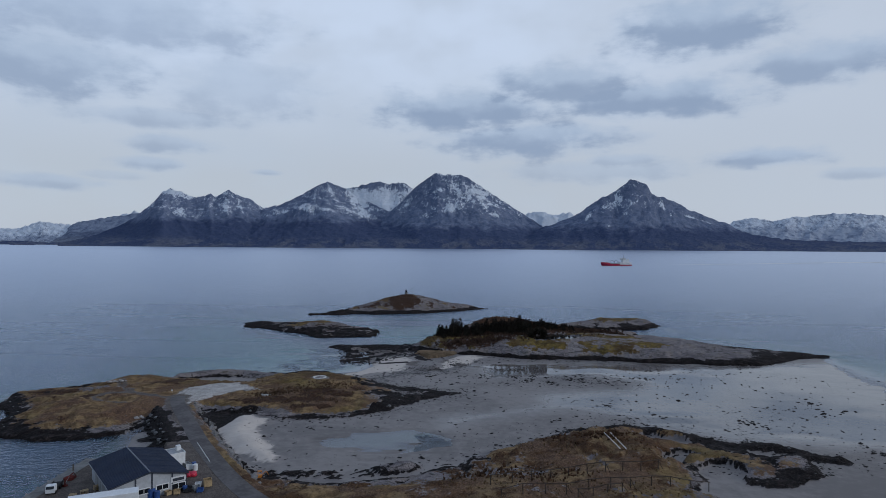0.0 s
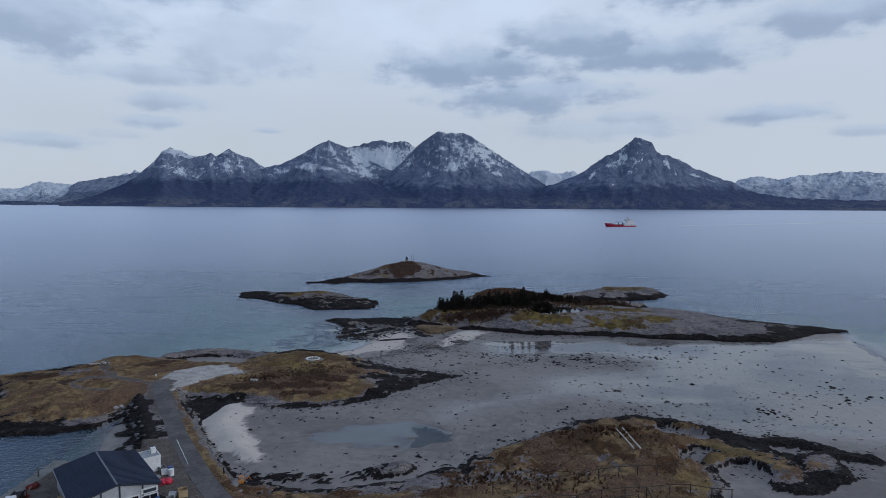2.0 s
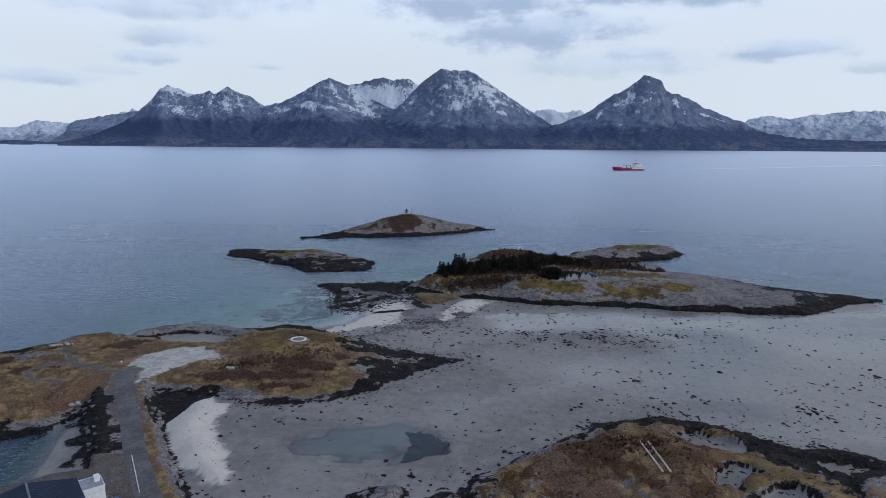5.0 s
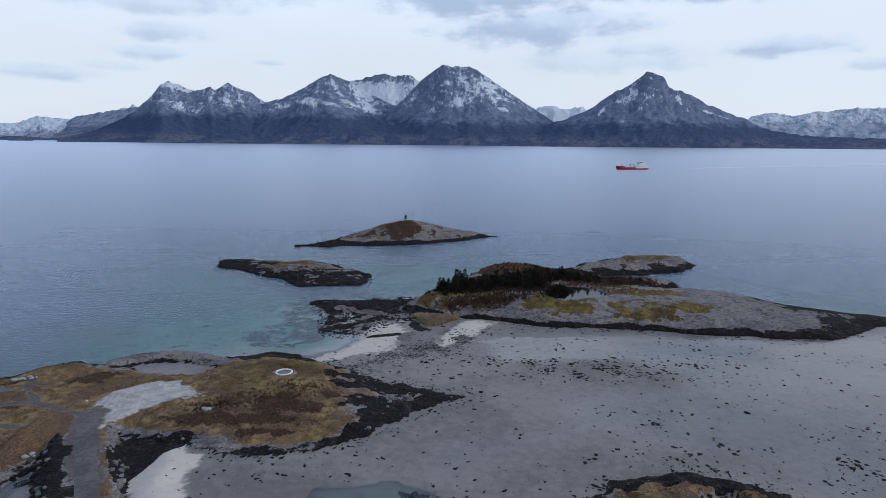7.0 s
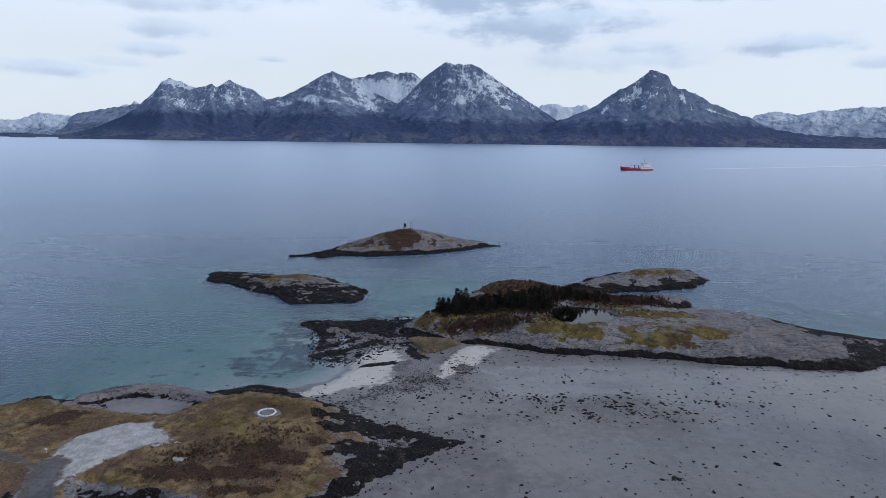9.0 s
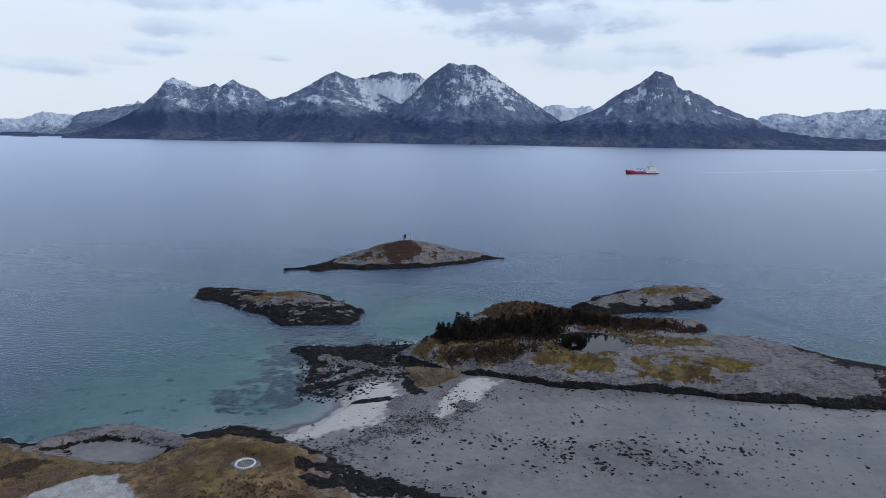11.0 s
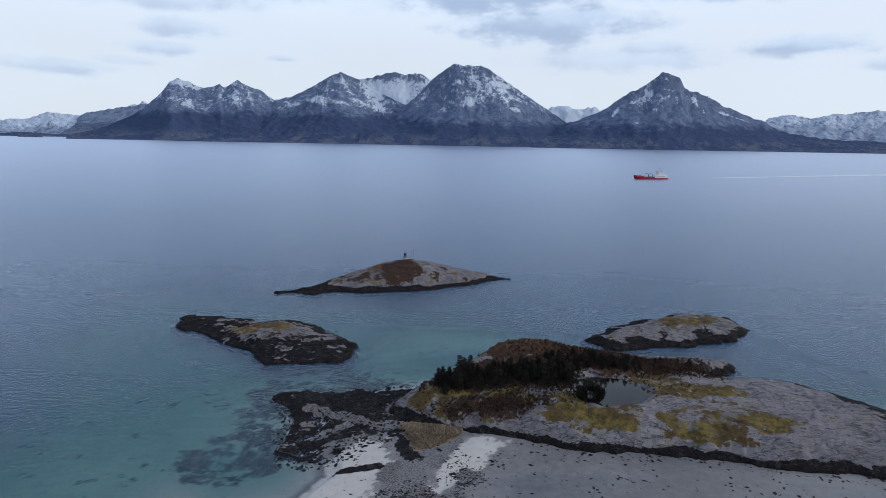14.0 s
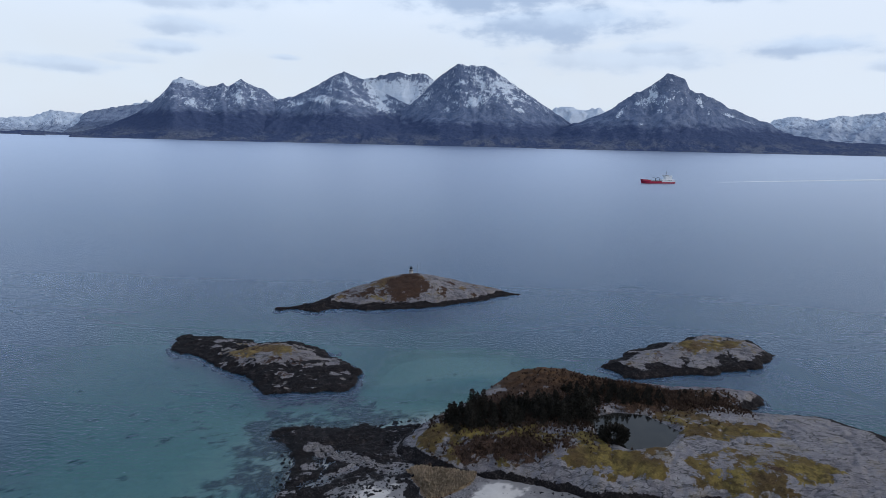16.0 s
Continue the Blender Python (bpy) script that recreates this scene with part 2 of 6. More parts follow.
def bed(x, y):
    """Sand flat and sea bed."""
    pools = fbm(x / 1.7, y, 24, 3, 5)
    wave = fbm(x / 1.5, y, 14, 5, 6, 0.6)
    z = 0.3 + 0.07 * pools - 0.004 * np.maximum(x + 16 * wave - 125, 0)
    z = z - 0.2 * smooth(inside(x, y, THIN_WATER) + 5 * wave, -5, 9) + 0.22 * hump(x, y, 84, 149, 8, 5) + 0.12 * hump(x, y, 58, 169, 10, 4)
    z = z + 0.75 * hump(x, y, -24, 234, 26, 15, 35) + 0.6 * hump(x, y, 6, 247, 11, 4, 52) + 0.35 * smooth(inside(x, y, BERM), -2, 2.5)
    z = z + 1.2 * smooth(inside(x, y, BEACH) + 2.0 * fbm(x, y, 7, 5, 9, 0.6), -2, 5)
    streaks = fbm(x / 2.5, y, 6, 5, 8, 0.6)
    z = z - 0.52 * smooth(inside(x, y, POOL) + 7 * streaks + 2.5 * fbm(x / 2.5, y, 1.8, 3, 23), -3, 7) - 0.7 * smooth(inside(x, y, DEEP_POOL) + 2.2 * streaks, -0.6, 1.6)
    z = z - 4.0 * smooth(-x - 0.5 * np.maximum(y - 150, 0) + 0.45 * np.maximum(150 - y, 0) + 3 * fbm(x, y, 9, 4, 19), 76, 88) * smooth(168 - y, 0, 16)
    # open sea to the north-west of the neck
    line = (y - 214) * 0.55 - (x + 44) * 0.83 + 4 * fbm(x, y, 20, 3, 12)
    sea_w = smooth(line, -3, 34)
    north = smooth(y - 0.12 * np.minimum(x, 60) + 0.4 * np.maximum(x - 60, 0), 285, 318 - 10 * smooth(x, 60, 90))
    shoal = -1.7 - 2.6 * smooth(line, 20, 105) + 0.9 * fbm(x, y, 36, 4, 14)
    z = z * (1 - sea_w) + shoal * sea_w
    cove = inside(x, y, COVE) + 2.0 * fbm(x, y, 8, 4, 22)
    z = np.where(cove > -3, np.minimum(z, 0.3 - 0.1 * (cove + 3) - 0.035 * np.maximum(cove - 4, 0)), z)
    bank = smooth(inside(x, y, SAND_BANK) + 6 * fbm(x, y, 14, 4, 21), -4, 4)
    z = z * (1 - north) + np.minimum(z, -4.3 + 2.4 * bank + 0.6 * fbm(x, y, 34, 3, 15)) * north
    out = np.maximum.reduce([smooth(y + 12 * fbm(x, y, 60, 3, 18), 335, 465), smooth(-x - 0.3 * (y - 200) + 14 * fbm(x, y, 50, 3, 16), 76, 142), smooth(x + 8 * wave, 140, 250), 0.75 * smooth(y + 0.8 * x + 16 * fbm(x, y, 40, 3, 17), 335, 430) * smooth(y, 285, 322), smooth(-x, 74, 95) * smooth(165 - y, 0, 25) * 0.7])
    z = z * (1 - out) + (-11.0) * out
    lagoon = smooth(inside(x, y, LAGOON) + 2 * wave, -2, 1)
    return z * (1 - lagoon) + 0.42 * lagoon


def rough_rock(x, y, seed):
    """Ice-worn rock: long swells, steps along the bedding, cracks."""
    u, w = 0.86 * x + 0.5 * y, -0.5 * x + 0.86 * y
    swell = 0.7 * fbm(u / 1.9, w, 9, 4, seed)
    step = 0.75 * (ridged(u / 2.4, w, 6.0, 5, seed + 3) - 0.58)
    slab = 0.28 * np.floor(3 * fbm(u / 2, w, 7, 3, seed + 11)) / 3
    fissure = 0.0
    for turn, size in ((0.5, 13.0), (1.9, 17.0), (1.1, 8.0)):
        a, b = math.cos(turn) * x + math.sin(turn) * y, -math.sin(turn) * x + math.cos(turn) * y
        fissure = fissure + np.exp(-(fbm(a / 3.0, b, size, 4, seed + 13 + int(size)) / 0.035) ** 2)
    return swell + step + slab - 0.45 * np.minimum(fissure, 1) + 0.16 * fbm(x, y, 1.4, 3, seed + 7)


def islet_height(x, y, outline, seed, humps, shore_h, shore_w, ragged=2.2, skirt=1.7, floor=-15.0):
    d = inside(x, y, outline) + ragged * fbm(x, y, 11, 5, seed) + 1.3 * fbm(x, y, 3.2, 4, seed + 2)
    top = shore_h * (1 - np.exp(-np.maximum(d, 0) / shore_w))
    for cx, cy, rx, ry, turn, h in humps:
        top = top + h * hump(x, y, cx, cy, rx, ry, turn) * smooth(d, 0, 7)
    z = top + rough_rock(x, y, seed) * smooth(d, 0.0, 3.0)
    return np.where(d > 0, z + 0.25, 0.25 + np.maximum(d * skirt, floor)), d


def zones(x, y, z, d, seed, grass, heath, weed_top=1.15):
    """Shares of weed, grass and heath from the height over the tide and given cover."""
    n, m = fbm(x, y, 6, 4, seed + 21), fbm(x, y, 1.7, 3, seed + 25)
    weed_top = weed_top(x, y) if callable(weed_top) else weed_top
    weed = np.clip(0.5 + 1.1 * (weed_top + 0.4 * n + 0.2 * m - z), 0, 1)
    grass = np.clip(0.5 + 1.1 * (grass + 0.6 * n + 0.25 * m - 0.5), 0, 1) * (1 - 0.8 * weed)
    heath = np.clip(0.5 + 1.1 * (heath + 0.55 * fbm(x, y, 5, 4, seed + 31) + 0.2 * m - 0.5), 0, 1) * (1 - 0.8 * weed)
    return weed, grass, heath


def sheet(name, xs, ys, z, mat, masks, keep=None, spread=1.0):
    """A height field as one mesh, with its shares of cover as attributes."""
    nx, ny = len(xs), len(ys)
    gx, gy = np.meshgrid(xs, ys)
    verts = np.stack([gx * spread, gy, z], -1).reshape(-1, 3)
    i = (np.arange(ny - 1)[:, None] * nx + np.arange(nx - 1)).ravel()
    faces = np.stack([i, i + 1, i + nx + 1, i + nx], 1)
    if keep is not None:
        faces = faces[keep.reshape(-1)[faces].any(1)]
        used = np.zeros(len(verts), bool)
        used[faces] = True
        index = np.cumsum(used) - 1
        verts, faces = verts[used], index[faces]
        masks = {k: v.reshape(-1)[used] for k, v in masks.items()}
    mesh = bpy.data.meshes.new(name)
    mesh.vertices.add(len(verts)), mesh.loops.add(4 * len(faces)), mesh.polygons.add(len(faces))
    mesh.vertices.foreach_set("co", verts.ravel())
    mesh.loops.foreach_set("vertex_index", faces.ravel().astype(np.int32))
    mesh.polygons.foreach_set("loop_start", np.arange(len(faces), dtype=np.int32) * 4)
    mesh.polygons.foreach_set("use_smooth", np.ones(len(faces), bool))
    mesh.update()
    for key, v in masks.items():
        mesh.attributes.new(key, "FLOAT", "POINT").data.foreach_set("value", np.ascontiguousarray(v, np.float32).ravel())
    mesh.materials.append(mat)
    return new(name, mesh)


# ---- materials ----
def land_material():
    mat, n, bsdf = material("land")
    pos = n.add("ShaderNodeNewGeometry").outputs["Position"]
    big, mid, fine = n.noise(pos, 0.11, 5), n.noise(pos, 0.45, 8, 0.68), n.noise(pos, 2.6, 6, 0.7)
    wide = n.noise(pos, 0.03, 5, 0.6)
    band = n.noise(pos, 0.35, 6, 0.6, (0.5, 1.6, 2.5))
    rock = n.mix(n.ramp(big, 0.35, 0.65), (0.135, 0.119, 0.125), (0.238, 0.211, 0.212))
    rock = n.mix(n.ramp(mid, 0.4, 0.62, 0.0, 0.6), rock, (0.315, 0.284, 0.274))
    rock = n.mix(n.ramp(band, 0.52, 0.66, 0.0, 0.75), rock, (0.06, 0.057, 0.06))
    crack = 0.0
    for turn, size, thin in ((0.5, 0.16, 0.012), (1.7, 0.2, 0.01), (0.9, 0.5, 0.014)):
        laid = n.add("ShaderNodeMapping", Vector=pos, Rotation=(0.0, 0.0, turn), Scale=(0.35, 1.0, 0.6)).outputs[0]
        off = n.math("ABSOLUTE", n.math("SUBTRACT", n.noise(laid, size, 4, 0.55), 0.5))
        crack = n.math("MAXIMUM", crack, n.ramp(off, thin * 0.3, thin, 1.0, 0.0))
    crack = n.math("MULTIPLY", crack, n.ramp(mid, 0.38, 0.55))
    rock = n.mix(n.math("MULTIPLY", crack, 0.85), rock, (0.022, 0.021, 0.022))
    rock = n.mix(n.ramp(fine, 0.58, 0.75, 0.0, 0.5), rock, (0.37, 0.345, 0.33))
    rock = n.mix(n.ramp(fine, 0.42, 0.3, 0.0, 0.6), rock, (0.06, 0.057, 0.06))
    lichen = n.ramp(n.math("ADD", n.math("MULTIPLY", big, 0.6), n.math("MULTIPLY", fine, 0.5)), 0.58, 0.68, 0.0, 0.55)
    rock = n.mix(lichen, rock, (0.17, 0.132, 0.078))
    rock = n.mix(n.ramp(n.math("MULTIPLY_ADD", wide, 0.5, n.math("MULTIPLY", mid, 0.5)), 0.5, 0.62, 0.0, 0.45), rock, (0.12, 0.098, 0.092))
    sand = n.mix(n.ramp(mid, 0.3, 0.7), (0.42, 0.385, 0.355), (0.56, 0.52, 0.48))
    sand = n.mix(n.attr("dry"), n.mix(n.ramp(n.math("MULTIPLY_ADD", mid, 0.4, n.math("MULTIPLY", wide, 0.6)), 0.38, 0.6), (0.134, 0.117, 0.11), (0.23, 0.204, 0.19)), n.mix(0.5, sand, (0.6, 0.52, 0.455)))
    sand = n.mix(n.math("MULTIPLY", n.math("SUBTRACT", 1.0, n.attr("dry")), n.math("MULTIPLY", n.attr("film"), 0.4)), sand, (0.05, 0.048, 0.05))
    grass = n.mix(n.ramp(mid, 0.4, 0.6), (0.115, 0.073, 0.04), (0.27, 0.18, 0.093))
    grass = n.mix(n.ramp(big, 0.42, 0.58, 0.0, 0.8), grass, n.mix(n.ramp(fine, 0.4, 0.6), (0.07, 0.04, 0.03), (0.15, 0.088, 0.062)))
    grass = n.mix(n.ramp(wide, 0.52, 0.62, 0.0, 0.45), grass, (0.17, 0.135, 0.045))
    grass = n.mix(n.ramp(fine, 0.5, 0.75, 0.0, 0.6), grass, (0.25, 0.18, 0.09))
    moss = n.mix(n.ramp(mid, 0.4, 0.6), (0.07, 0.048, 0.017), (0.2, 0.143, 0.036))
    moss = n.mix(n.ramp(n.math("MULTIPLY_ADD", big, 0.6, n.math("MULTIPLY", mid, 0.4)), 0.46, 0.58, 0.0, 0.8), moss, n.mix(n.ramp(fine, 0.4, 0.6), (0.045, 0.025, 0.014), (0.1, 0.06, 0.026)))
    moss = n.mix(n.ramp(fine, 0.5, 0.72, 0.0, 0.6), moss, (0.06, 0.045, 0.018))
    grass = n.mix(n.attr("moss"), grass, moss)
    cobble = n.mix(n.ramp(fine, 0.42, 0.6), (0.085, 0.074, 0.072), (0.235, 0.208, 0.198))
    heath = n.mix(n.ramp(fine, 0.38, 0.64), (0.025, 0.015, 0.012), (0.08, 0.046, 0.031))
    heath = n.mix(n.attr("rust"), heath, n.mix(n.ramp(n.math("MULTIPLY_ADD", fine, 0.5, n.math("MULTIPLY", mid, 0.5)), 0.4, 0.6), (0.045, 0.024, 0.014), (0.12, 0.064, 0.03)))
    weed = n.mix(n.ramp(fine, 0.45, 0.68), (0.0075, 0.0063, 0.0066), (0.034, 0.027, 0.026))
    weed = n.mix(n.ramp(mid, 0.5, 0.66, 0.0, 0.55), weed, n.mix(n.ramp(fine, 0.45, 0.6), (0.03, 0.022, 0.02), (0.1, 0.083, 0.078)))
    tyre = n.noise(pos, 0.5, 5, 0.6, (2.2, 0.35, 1.0))
    gravel = n.mix(n.ramp(mid, 0.38, 0.62), (0.36, 0.335, 0.31), (0.5, 0.47, 0.44))
    gravel = n.mix(n.ramp(tyre, 0.5, 0.64, 0.0, 0.4), gravel, (0.26, 0.24, 0.225))
    edge = n.noise(pos, 0.9, 9, 0.72)
    ripple = n.math("MULTIPLY_ADD", edge, 2.0, -1.0)

    def sharp(name, width=0.07):
        share = n.attr(name)
        return n.math("MULTIPLY", n.ramp(n.math("ADD", share, n.math("MULTIPLY", ripple, 0.9)), 0.5 - width, 0.5 + width), n.ramp(share, 0.02, 0.2))
    col = n.mix(n.attr("sand"), rock, sand)
    col = n.mix(sharp("grass"), col, grass)
    col = n.mix(sharp("heath"), col, heath)
    col = n.mix(sharp("gravel", 0.2), col, gravel)
    col = n.mix(sharp("cobble", 0.25), col, cobble)
    yard = n.mix(n.ramp(n.math("MULTIPLY_ADD", fine, 0.5, n.math("MULTIPLY", mid, 0.5)), 0.36, 0.62), (0.08, 0.066, 0.058), (0.15, 0.127, 0.112))
    col = n.mix(sharp("yard", 0.3), col, yard)
    col = n.mix(sharp("weed"), col, weed)
    col = n.mix(n.math("MULTIPLY", n.attr("kelp"), n.ramp(mid, 0.3, 0.55, 0.45, 0.95)), col, n.mix(n.ramp(fine, 0.4, 0.6), (0.012, 0.018, 0.024), (0.045, 0.05, 0.052)))
    grit = n.math("MULTIPLY_ADD", n.noise(pos, 6.0, 4, 0.75), 2.0, -1.0)
    span = n.math("SUBTRACT", 1.1, n.attr("sand"))
    tone = n.math("MAXIMUM", n.math("MULTIPLY_ADD", grit, n.math("MULTIPLY", span, 1.3), 1.0), 0.15)
    col = n.mix(1.0, col, n.add("ShaderNodeCombineColor", Red=tone, Green=tone, Blue=tone).outputs[0], "MULTIPLY")
    n.put(bsdf.inputs["Base Color"], col)
    wet = n.math("MULTIPLY", n.attr("sand"), n.math("SUBTRACT", 1.0, n.attr("dry")))
    n.put(bsdf.inputs["Specular IOR Level"], n.math("MULTIPLY_ADD", wet, n.math("MULTIPLY_ADD", n.attr("film"), 0.1, 0.25), 0.12))
    n.put(bsdf.inputs["Roughness"], n.math("SUBTRACT", 0.92, n.math("MULTIPLY", wet, n.math("MULTIPLY_ADD", n.attr("film"), 0.48, 0.38))))
    high = n.math("ADD", n.math("MULTIPLY", mid, 0.6), n.math("MULTIPLY", fine, 0.3))
    n.put(bsdf.inputs["Normal"], n.bump(high, n.math("SUBTRACT", 0.9, n.math("MULTIPLY", n.attr("sand"), n.math("MULTIPLY_ADD", n.attr("film"), 0.035, 0.86))), 0.5))
    return mat


def water_material():
    mat, n, bsdf = material("sea_water")
    n.nodes.remove(bsdf)
    out = n.nodes["Material Output"]
    pos = n.add("ShaderNodeNewGeometry").outputs["Position"]
    depth = n.attr("depth")
    chop, tiny = n.noise(pos, 0.55, 4, 0.6, (1.0, 1.3, 1.0)), n.noise(pos, 1.7, 3)
    calm = n.attr("calm")
    high = n.math("ADD", n.math("MULTIPLY", chop, 0.55), n.math("MULTIPLY", tiny, 0.2))
    normal = n.bump(high, n.math("MULTIPLY", n.math("SUBTRACT", 0.66, n.math("MULTIPLY", calm, 0.65)), n.math("SUBTRACT", 1.0, n.math("MULTIPLY", n.attr("open"), 0.85))), 1.0)
    lit = [n.math("POWER", 2.718, n.math("MULTIPLY", depth, -k)) for k in (0.3, 0.048, 0.1)]
    tint = n.add("ShaderNodeCombineColor", Red=lit[0], Green=lit[1], Blue=lit[2]).outputs[0]
    clear = n.add("ShaderNodeBsdfTransparent", Color=tint).outputs[0]
    body = n.add("ShaderNodeBsdfDiffuse", Color=(0.029, 0.076, 0.138)).outputs[0]
    murk = n.math("SUBTRACT", 1.0, n.math("POWER", 2.718, n.math("MULTIPLY", n.math("MAXIMUM", n.math("SUBTRACT", depth, 0.3), 0.0), -0.135)))
    under = n.add("ShaderNodeMixShader", Fac=murk, _1=clear, _2=body).outputs[0]
    patch = n.noise(pos, 0.006, 5, 0.6, (0.35, 2.2, 1.0))
    gloss = n.add("ShaderNodeBsdfGlossy", Color=(0.76, 0.81, 0.91), Roughness=n.math("MULTIPLY", n.math("ADD", n.ramp(patch, 0.3, 0.7, 0.25, 0.29), n.math("MULTIPLY", n.attr("open"), 0.055)), n.math("SUBTRACT", 1.0, n.math("MULTIPLY", calm, 0.8))), Normal=normal).outputs[0]
    fres = n.add("ShaderNodeFresnel", IOR=1.33, Normal=normal).outputs[0]
    n.put(out.inputs["Surface"], n.add("ShaderNodeMixShader", Fac=fres, _1=under, _2=gloss).outputs[0])
    return mat


def peat_water():
    """Still, peat-dark fresh water with a faint ripple."""
    mat, n, bsdf = material("peat_water")
    pos = n.add("ShaderNodeNewGeometry").outputs["Position"]
    n.put(bsdf.inputs["Base Color"], n.mix(n.ramp(n.noise(pos, 0.4, 4), 0.4, 0.6), (0.01, 0.01, 0.009), (0.02, 0.019, 0.016)))
    bsdf.inputs["Roughness"].default_value = 0.05
    bsdf.inputs["IOR"].default_value = 1.33
    bsdf.inputs["Specular IOR Level"].default_value = 0.3
    n.put(bsdf.inputs["Normal"], n.bump(n.noise(pos, 1.2, 3), 0.02, 0.5))
    return mat


def plain(name, color, rough=0.6, metal=0.0, vary=0.25, size=3.0, bump=0.15, random_tone=0.0):
    """A painted, wooden or metal surface with grain, stains and slight relief."""
    mat, n, bsdf = material(name)
    pos = n.add("ShaderNodeTexCoord").outputs["Object"]
    fine, large = n.noise(pos, size, 5, 0.6), n.noise(pos, size * 0.2, 4)
    dark, light = tuple(c * (1 - vary) for c in color), tuple(min(c * (1 + vary), 1.0) for c in color)
    col = n.mix(n.ramp(n.math("MULTIPLY_ADD", fine, 0.5, n.math("MULTIPLY", large, 0.5)), 0.35, 0.65), dark, light)
    if random_tone:
        rand = n.add("ShaderNodeObjectInfo").outputs["Random"]
        col = n.mix(n.math("MULTIPLY", rand, random_tone), col, tuple(c * 0.35 for c in color))
    n.put(bsdf.inputs["Base Color"], col)
    n.put(bsdf.inputs["Roughness"], n.ramp(fine, 0.2, 0.8, max(rough - 0.12, 0.02), min(rough + 0.1, 1.0)))
    bsdf.inputs["Metallic"].default_value = metal
    bsdf.inputs["Specular IOR Level"].default_value = 0.5 if rough < 0.6 else 0.12
    n.put(bsdf.inputs["Normal"], n.bump(fine, bump, 0.05))
    return mat


def mountain_material(name, tree_line=150.0, haze=0.0, sharp=0.05):
    """Bare rock above birch and heather; the attribute "snow" says how much of a slope lies under snow; the last mix
    paints a share of pale aerial haze over all of it.
    """
    mat, n, bsdf = material(name)
    pos = n.add("ShaderNodeNewGeometry").outputs["Position"]
    high = n.add("ShaderNodeSeparateXYZ", Vector=pos).outputs[2]
    big, mid, fine = n.noise(pos, 0.005, 4), n.noise(pos, 0.02, 7, 0.65), n.noise(pos, 0.09, 7, 0.75)
    streak = n.noise(pos, 0.05, 6, 0.68, (1.1, 0.5, 0.6))
    # rock, wood and hummock colours are lifted towards blue, with aerial haze painted in
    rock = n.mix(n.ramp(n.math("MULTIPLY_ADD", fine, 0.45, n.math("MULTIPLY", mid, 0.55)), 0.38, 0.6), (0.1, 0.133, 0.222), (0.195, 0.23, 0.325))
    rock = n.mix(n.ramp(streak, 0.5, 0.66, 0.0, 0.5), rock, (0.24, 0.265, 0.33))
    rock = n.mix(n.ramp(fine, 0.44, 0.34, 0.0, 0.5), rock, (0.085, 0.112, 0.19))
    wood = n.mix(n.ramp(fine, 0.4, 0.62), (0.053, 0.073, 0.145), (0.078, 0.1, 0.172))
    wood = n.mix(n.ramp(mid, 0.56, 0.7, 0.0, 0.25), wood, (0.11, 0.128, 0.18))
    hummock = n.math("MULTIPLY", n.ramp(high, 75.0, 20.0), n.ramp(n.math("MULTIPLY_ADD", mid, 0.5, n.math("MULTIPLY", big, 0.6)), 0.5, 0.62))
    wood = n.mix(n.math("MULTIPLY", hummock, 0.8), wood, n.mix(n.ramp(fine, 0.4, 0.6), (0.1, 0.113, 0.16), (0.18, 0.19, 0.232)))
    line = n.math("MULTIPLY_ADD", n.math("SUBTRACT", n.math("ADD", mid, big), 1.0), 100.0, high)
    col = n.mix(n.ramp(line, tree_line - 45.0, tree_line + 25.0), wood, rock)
    cover = n.math("MULTIPLY_ADD", n.math("SUBTRACT", n.attr("snow"), 0.94), 0.62, n.math("MULTIPLY_ADD", n.noise(pos, 0.14, 6, 0.72), 1.0, n.math("MULTIPLY", streak, 0.62)))
    snow = n.ramp(cover, 0.5, 0.5 + sharp, 0.0, 0.85)
    col = n.mix(snow, col, (0.74, 0.79, 0.86))
    # far ranges are paled in their colour to imitate haze
    col = n.mix(n.math("MULTIPLY", n.ramp(mid, 0.25, 0.6), haze), col, (0.6, 0.66, 0.76))
    n.put(bsdf.inputs["Base Color"], col)
    bsdf.inputs["Roughness"].default_value = 0.95
    bsdf.inputs["Specular IOR Level"].default_value = 0.05
    n.put(bsdf.inputs["Normal"], n.bump(n.math("ADD", mid, n.math("MULTIPLY", fine, 0.5)), 0.8, 14.0))
    return mat


LAND = land_material()
WATER = water_material()
PEAT_WATER = peat_water()


